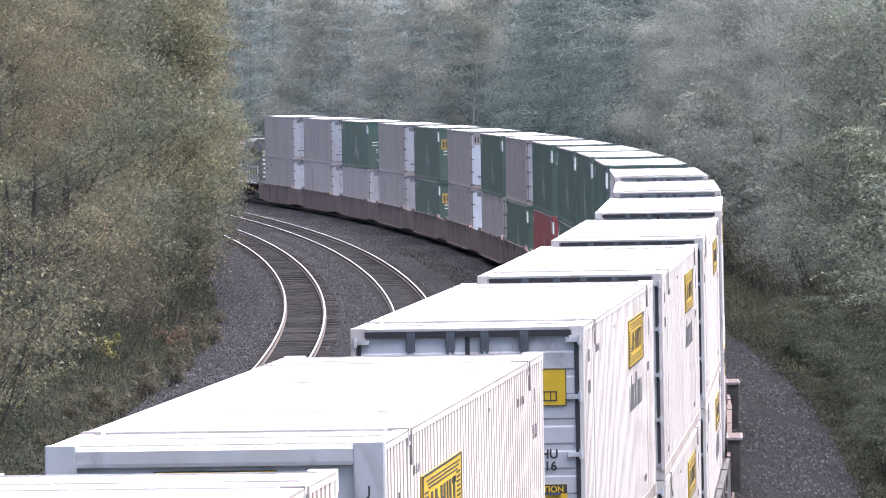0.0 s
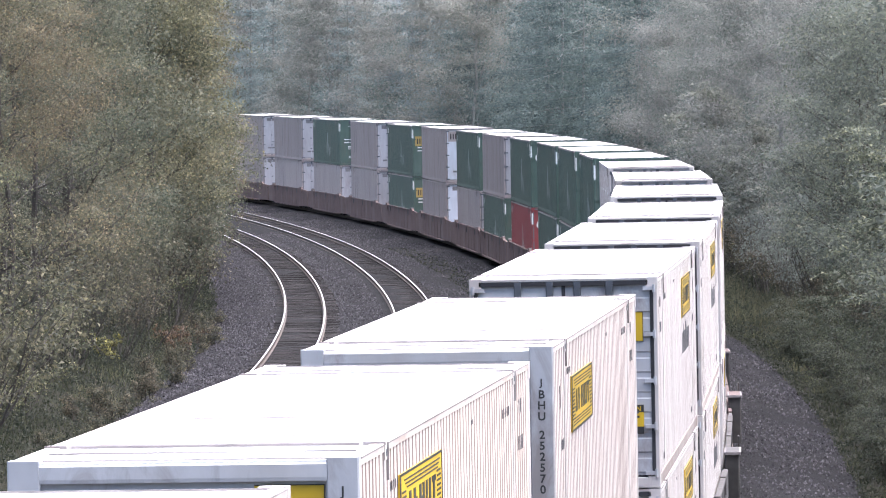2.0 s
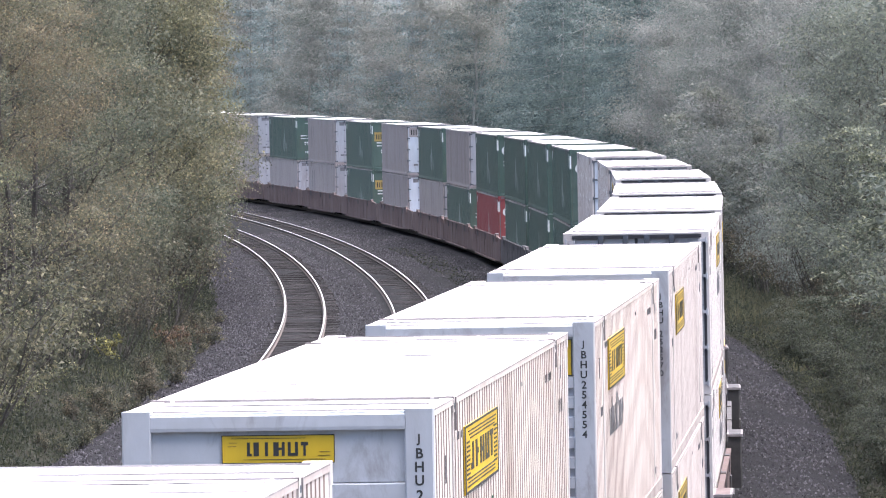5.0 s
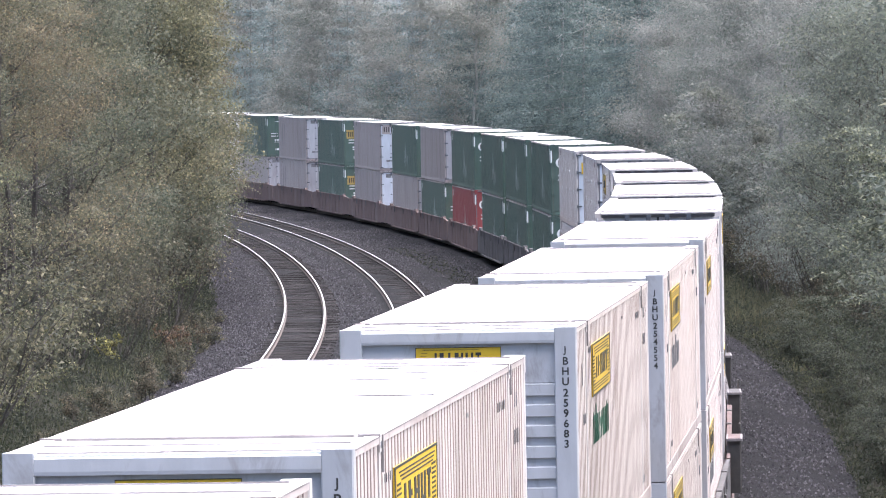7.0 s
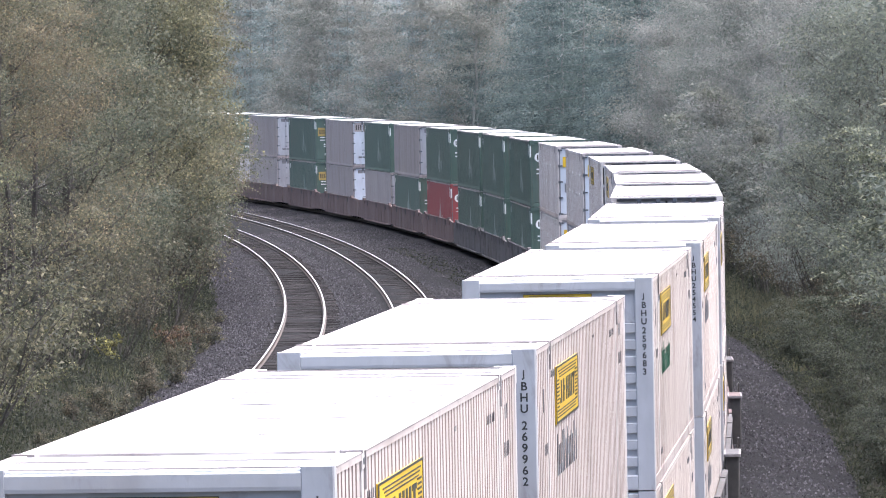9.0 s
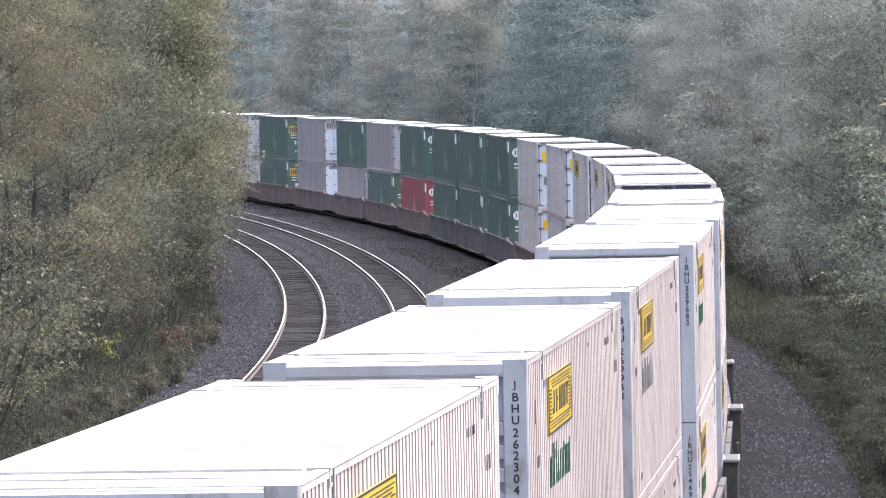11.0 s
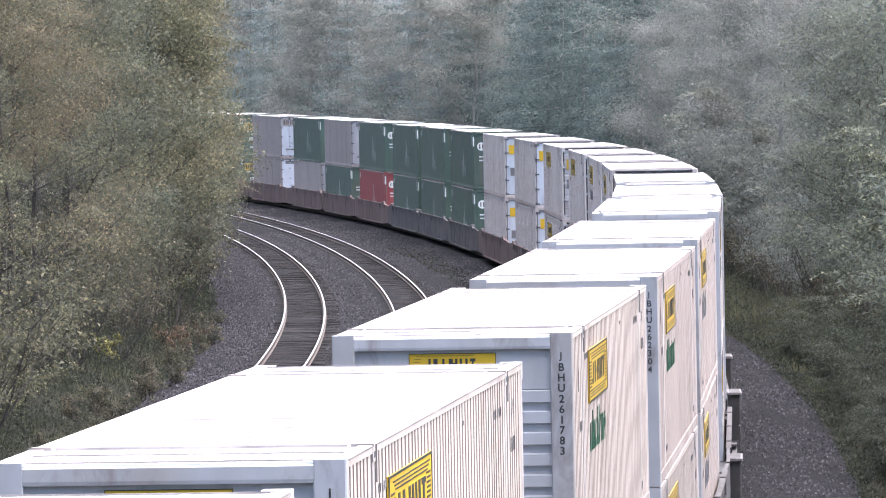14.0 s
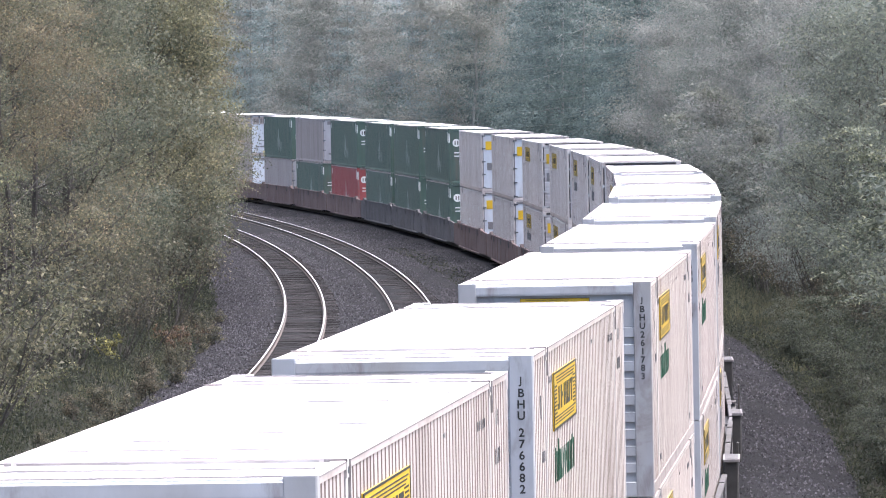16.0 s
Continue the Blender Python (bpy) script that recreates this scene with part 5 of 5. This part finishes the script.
        plant(behind, TREE, x, y, 0.9 + 0.02 * (s % 7), 53 * s, labels[1], "tree", BESIDE)


def build_right_wood(rnd):
    """The wood's edge outside the curve: dark near trees, then a haze-paled stand."""
    dark = [broad_tree(("d", i), 45 + i, 12.0, LEAF_HEMLOCK, 20000, 0.072, 0.9, clump=0.088, flat=0.26, droop=0.35, full=0.5, sparkle=0.12, ragged=0.35) for i in range(2)]
    hazed = [broad_tree(("m", i), 41 + i, 15.0, (LEAF_HAZED, LEAF_SAGE, LEAF_SAGE)[i], 27000, 0.074, 0.9, bark=PALE_BARK, clump=0.080, full=0.6, flat=0.38, sparkle=0.12, ragged=0.3) for i in range(3)]
    rear = [broad_tree(("mr", i), 41 + i, 15.0, (LEAF_HAZED, LEAF_SAGE, LEAF_SAGE)[i], 10000, 0.122, 0.9, bark=PALE_BARK, clump=0.080, full=0.6, flat=0.38, sparkle=0.12, ragged=0.3, twigs=False) for i in range(3)]
    # Coarse trees set unseen past the view's edge, to shade the ballast.
    shade = [broad_tree(("ds", i), 45 + i, 12.0, LEAF_HEMLOCK, 5000, 0.145, 0.9, clump=0.088, flat=0.26, droop=0.35, full=0.5, sparkle=0.12, ragged=0.35, twigs=False) for i in range(2)]
    tier = broad_tree(("tier", 0), 63, 8.6, LEAF_TIER, 9000, 0.105, 1.25, clump=0.115, flat=0.16, droop=0.22, full=0.35, low=3, sparkle=0.15)
    names = ("haze-pale green broadleaf tree beside the tracks", "grey-green broadleaf tree beside the tracks", "grey-green broadleaf tree beside the tracks")
    dull = "dark green broadleaf tree beside the tracks"
    for lat, step, s0, s1 in ((8.9, 8.0, 84, 150), (9.6, 8.0, 152, 205), (14.5, 13.0, 100, 200)):
        s = s0
        while s < s1:
            x, y, _ = line(s + rnd.uniform(-3, 3), lat + rnd.uniform(-0.9, 0.9))
            if x < 0.068 * y + 6.0:
                plant((dark if x < 0.068 * y + 2.5 else shade)[rnd.randrange(2)], TREE, x, y, rnd.uniform(0.85, 1.15), rnd.uniform(0, 360), dull, "tree", BESIDE)
            s += step * rnd.uniform(0.8, 1.2)
    for lat, step, s0, s1 in ((11.2, 8.0, 210, 300), (16.5, 11.0, 190, 300)):
        s = s0
        while s < s1:
            x, y, _ = line(s + rnd.uniform(-2, 2), lat + rnd.uniform(-0.8, 0.8))
            if x < 0.068 * y + 6.0:
                k = rnd.randrange(3)
                plant((hazed if lat < 12 and x < 0.068 * y + 2.5 else rear)[k], TREE, x, y, rnd.uniform(0.85, 1.1), rnd.uniform(0, 360), names[k], "tree", BESIDE)
            s += step * rnd.uniform(0.85, 1.15)
    for s, lat, size in ((262, 9.4, 1.0), (244, 9.6, 0.82), (218, 9.4, 0.7)):
        x, y, _ = line(s, lat)
        plant(tier, TREE, x, y, size, 61 * s, "small tree with tiers of pale leaf sprays beside the tracks", "tree", BESIDE)
    green = broad_tree(("tier", 1), 64, 8.6, LEAF_TWIG, 10000, 0.088, 1.2, clump=0.105, flat=0.18, droop=0.25, full=0.4, low=2, sparkle=0.22)
    for s, lat, size in ((188, 8.8, 0.66), (205, 9.2, 0.8), (176, 8.0, 0.55), (160, 8.3, 0.85), (146, 8.0, 0.8)):
        x, y, _ = line(s, lat)
        plant(green, TREE, x, y, size, 61 * s, "small green tree with tiers of leaf sprays beside the tracks", "tree", BESIDE)
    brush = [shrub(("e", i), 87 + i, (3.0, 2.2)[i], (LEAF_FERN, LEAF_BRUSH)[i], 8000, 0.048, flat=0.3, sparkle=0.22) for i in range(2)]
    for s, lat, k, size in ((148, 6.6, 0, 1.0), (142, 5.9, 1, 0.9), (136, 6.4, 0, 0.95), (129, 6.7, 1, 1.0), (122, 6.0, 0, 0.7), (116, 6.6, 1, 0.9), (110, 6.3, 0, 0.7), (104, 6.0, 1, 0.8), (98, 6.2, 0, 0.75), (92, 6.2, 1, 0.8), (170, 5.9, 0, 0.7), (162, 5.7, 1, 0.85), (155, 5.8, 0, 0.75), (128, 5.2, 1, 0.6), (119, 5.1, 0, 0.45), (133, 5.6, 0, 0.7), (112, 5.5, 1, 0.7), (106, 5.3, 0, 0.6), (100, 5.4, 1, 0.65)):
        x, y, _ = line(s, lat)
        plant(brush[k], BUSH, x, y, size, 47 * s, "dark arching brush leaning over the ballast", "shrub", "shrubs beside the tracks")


def build_far_wood(rnd):
    """The wood that lines the outside of the curve into the distance: stands of conifers and of paler broadleaf trees,
    haze mixed into their colours.
    """
    kinds = []
    for row, (many, size) in enumerate(((23000, 0.099), (8000, 0.165), (3000, 0.30))):
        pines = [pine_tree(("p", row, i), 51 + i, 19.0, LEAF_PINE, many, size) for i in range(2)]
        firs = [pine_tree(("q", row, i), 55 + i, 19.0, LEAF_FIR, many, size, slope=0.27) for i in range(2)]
        pale = [broad_tree(("f", row, i), 31 + i, 17.0, (LEAF_HAZED, LEAF_SAGE, LEAF_DUN)[i], many, size, bark=PALE_BARK, full=0.62, clump=0.082, flat=0.42, sparkle=0.09, ragged=0.28, twigs=False) for i in range(3)]
        kinds.append((pines, firs, pale))
    pale_labels = ("haze-pale green broadleaf tree on the wooded bank", "grey-green broadleaf tree on the wooded bank", "dull tawny broadleaf tree on the wooded bank")
    for row, lat, step, s0, s1 in ((0, 12.0, 7.5, 306, 530), (1, 18.5, 9.0, 312, 580), (2, 27.0, 11.0, 330, 625)):
        pines, firs, pale = kinds[row]
        s = s0
        while s < s1:
            ss, q = s + rnd.uniform(-2, 2), lat + rnd.uniform(-1.5, 1.5)
            x, y, _ = line(ss, q)
            if -0.042 * y < x < 0.068 * y + 5:
                size, turn = rnd.uniform(0.85, 1.15), rnd.uniform(0, 360)
                leafy = 432 < s + 2.2 * (lat - 12) < 486
                if leafy and rnd.random() < 0.8 or not leafy and rnd.random() < (0.05 if s < 405 else 0.16):
                    k = rnd.randrange(3)
                    plant(pale[k], TREE, x, y, size, turn, pale_labels[k], "tree", BANKSIDE)
                elif s < 405 or rnd.random() < 0.3:
                    plant(firs[rnd.randrange(2)], PINE, x, y, size, turn, "dark blue-green conifer with flat boughs on the bank", "tree", BANKSIDE)
                else:
                    plant(pines[rnd.randrange(2)], PINE, x, y, size, turn, "grey-green conifer on the wooded bank", "tree", BANKSIDE)
            s += step * rnd.uniform(0.8, 1.2)


def build_undergrowth(rnd):
    bushes = [shrub(("s", i), 71 + i, (3.4, 2.2, 1.5, 3.0, 2.0, 1.4, 3.2, 2.2, 1.5)[i], (LEAF_DULL, LEAF_OLIVE, LEAF_DULL, LEAF_FERN, LEAF_FERN, LEAF_BRUSH, LEAF_SAGE, LEAF_DULL, LEAF_DULL)[i], (2200, 3600)[i > 2], (0.068, 0.062, 0.057, 0.052, 0.048, 0.044, 0.052, 0.048, 0.044)[i], sparkle=(0.4, 0.22)[i > 2]) for i in range(9)]
    bl = ("green leafy shrub at the wood's edge", "olive leafy shrub at the wood's edge", "dull brush at the ballast edge", "dark green leafy shrub at the wood's edge", "dark green leafy shrub at the wood's edge", "dull brush at the ballast edge", "grey-green leafy shrub at the wood's edge", "dull olive shrub at the wood's edge", "dull brush at the ballast edge")
    for lo, hi, s0, s1, gap in ((-19.5, -16.2, 85, 270, 3.5), (6.4, 9.0, 84, 150, 3.6), (8.2, 10.5, 150, 265, 4.4), (9.0, 13.0, 110, 280, 6.5)):
        s = s0
        while s < s1:
            x, y, _ = line(s, rnd.uniform(lo, hi))
            k = rnd.randrange(3) + (0 if lo < 0 else 3 if s < 150 else 6)
            size, turn = rnd.uniform(0.7, 1.3), rnd.uniform(0, 360)
            if abs(x) < 0.068 * y + 2.0:
                plant(bushes[k], BUSH, x, y, size, turn, bl[k], "shrub", "shrubs beside the tracks")
            s += gap * rnd.uniform(0.7, 1.3)


def build_weeds():
    """Rank grass and low leafy weeds along both edges of the bed."""
    rng = np.random.default_rng(5)

    def scatter(lo, hi, s0, s1, n, tall):
        s, q = rng.uniform(s0, s1, n), rng.uniform(lo, hi, n)
        pts, room = [], []
        for a, b in zip(s, q):
            x, y, _ = line(float(a), float(b))
            z = ground_z(float(a), float(b)) if not -15.0 < b < 4.0 else -0.34 + rail_z(float(a))
            h = max(0.08, tall * (0.45 + 0.9 * noise.noise((a * 0.25, b * 0.8, 2.0))))
            pts.append((x, y, z))
            room.append(h * min(1.0, 0.3 + min(abs(b - lo if lo > 0 else b - hi), 3.0) / 2.0))
        return np.array(pts), np.array(room)

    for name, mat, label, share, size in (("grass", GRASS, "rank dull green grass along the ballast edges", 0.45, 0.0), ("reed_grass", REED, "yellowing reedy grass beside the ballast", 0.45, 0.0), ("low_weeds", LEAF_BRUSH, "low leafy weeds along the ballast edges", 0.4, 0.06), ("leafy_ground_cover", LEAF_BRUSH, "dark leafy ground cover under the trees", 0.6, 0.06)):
        spots = ((-24.5, -15.0, 80, 330, 95000, 0.9), (4.3, 13.0, 60, 340, 90000, 1.0), (-4.4, -2.8, 195, 300, 1800, 0.12))
        if mat is REED:
            spots = ((4.9, 8.6, 150, 290, 52000, 1.5), (-16.9, -15.0, 130, 240, 9000, 0.7))
        parts = [scatter(lo, hi, s0, s1, int(n * share), tall) for lo, hi, s0, s1, n, tall in spots]
        c, room = np.concatenate([p[0] for p in parts]), np.concatenate([p[1] for p in parts])
        n = len(c)
        if size:
            c = c + np.stack([0 * room, 0 * room, room * rng.uniform(0.0, 1.0, n) ** 0.7], 1)
            up = rng.normal(size=(n, 3))
            up *= (size * rng.uniform(0.6, 1.3, n) / np.linalg.norm(up, axis=1))[:, None]
            side = np.cross(up, rng.normal(size=(n, 3)))
            side *= (0.5 * size / np.linalg.norm(side, axis=1))[:, None]
        else:
            h = room * rng.uniform(0.5, 1.1, n)
            up = np.stack([rng.normal(size=n) * 0.35, rng.normal(size=n) * 0.35, np.ones(n)], 1) * (h / 1.7)[:, None]
            ang = rng.uniform(0, 6.283, n)
            side = np.stack([np.cos(ang), np.sin(ang), 0 * ang], 1) * rng.uniform(0.008, 0.018, n)[:, None]
            c = c + 0.7 * up
        tagged(new(name, leaves(name, c, side, up, mat)), label, "undergrowth", kind="stuff")


WOOD = random.Random(7)
build_left_wood(WOOD)
build_right_wood(WOOD)
build_far_wood(WOOD)
build_undergrowth(WOOD)
build_weeds()

# ---- the train's run ----
def motions():
    for ob, s, length, up, aside in MOVERS:
        rows = []
        for i in range(33):
            t = i * 0.5
            rows.append((t, car_pose(s + SPEED * t, length) @ pose(aside, 0, up)))
        walk(ob, rows)


motions()
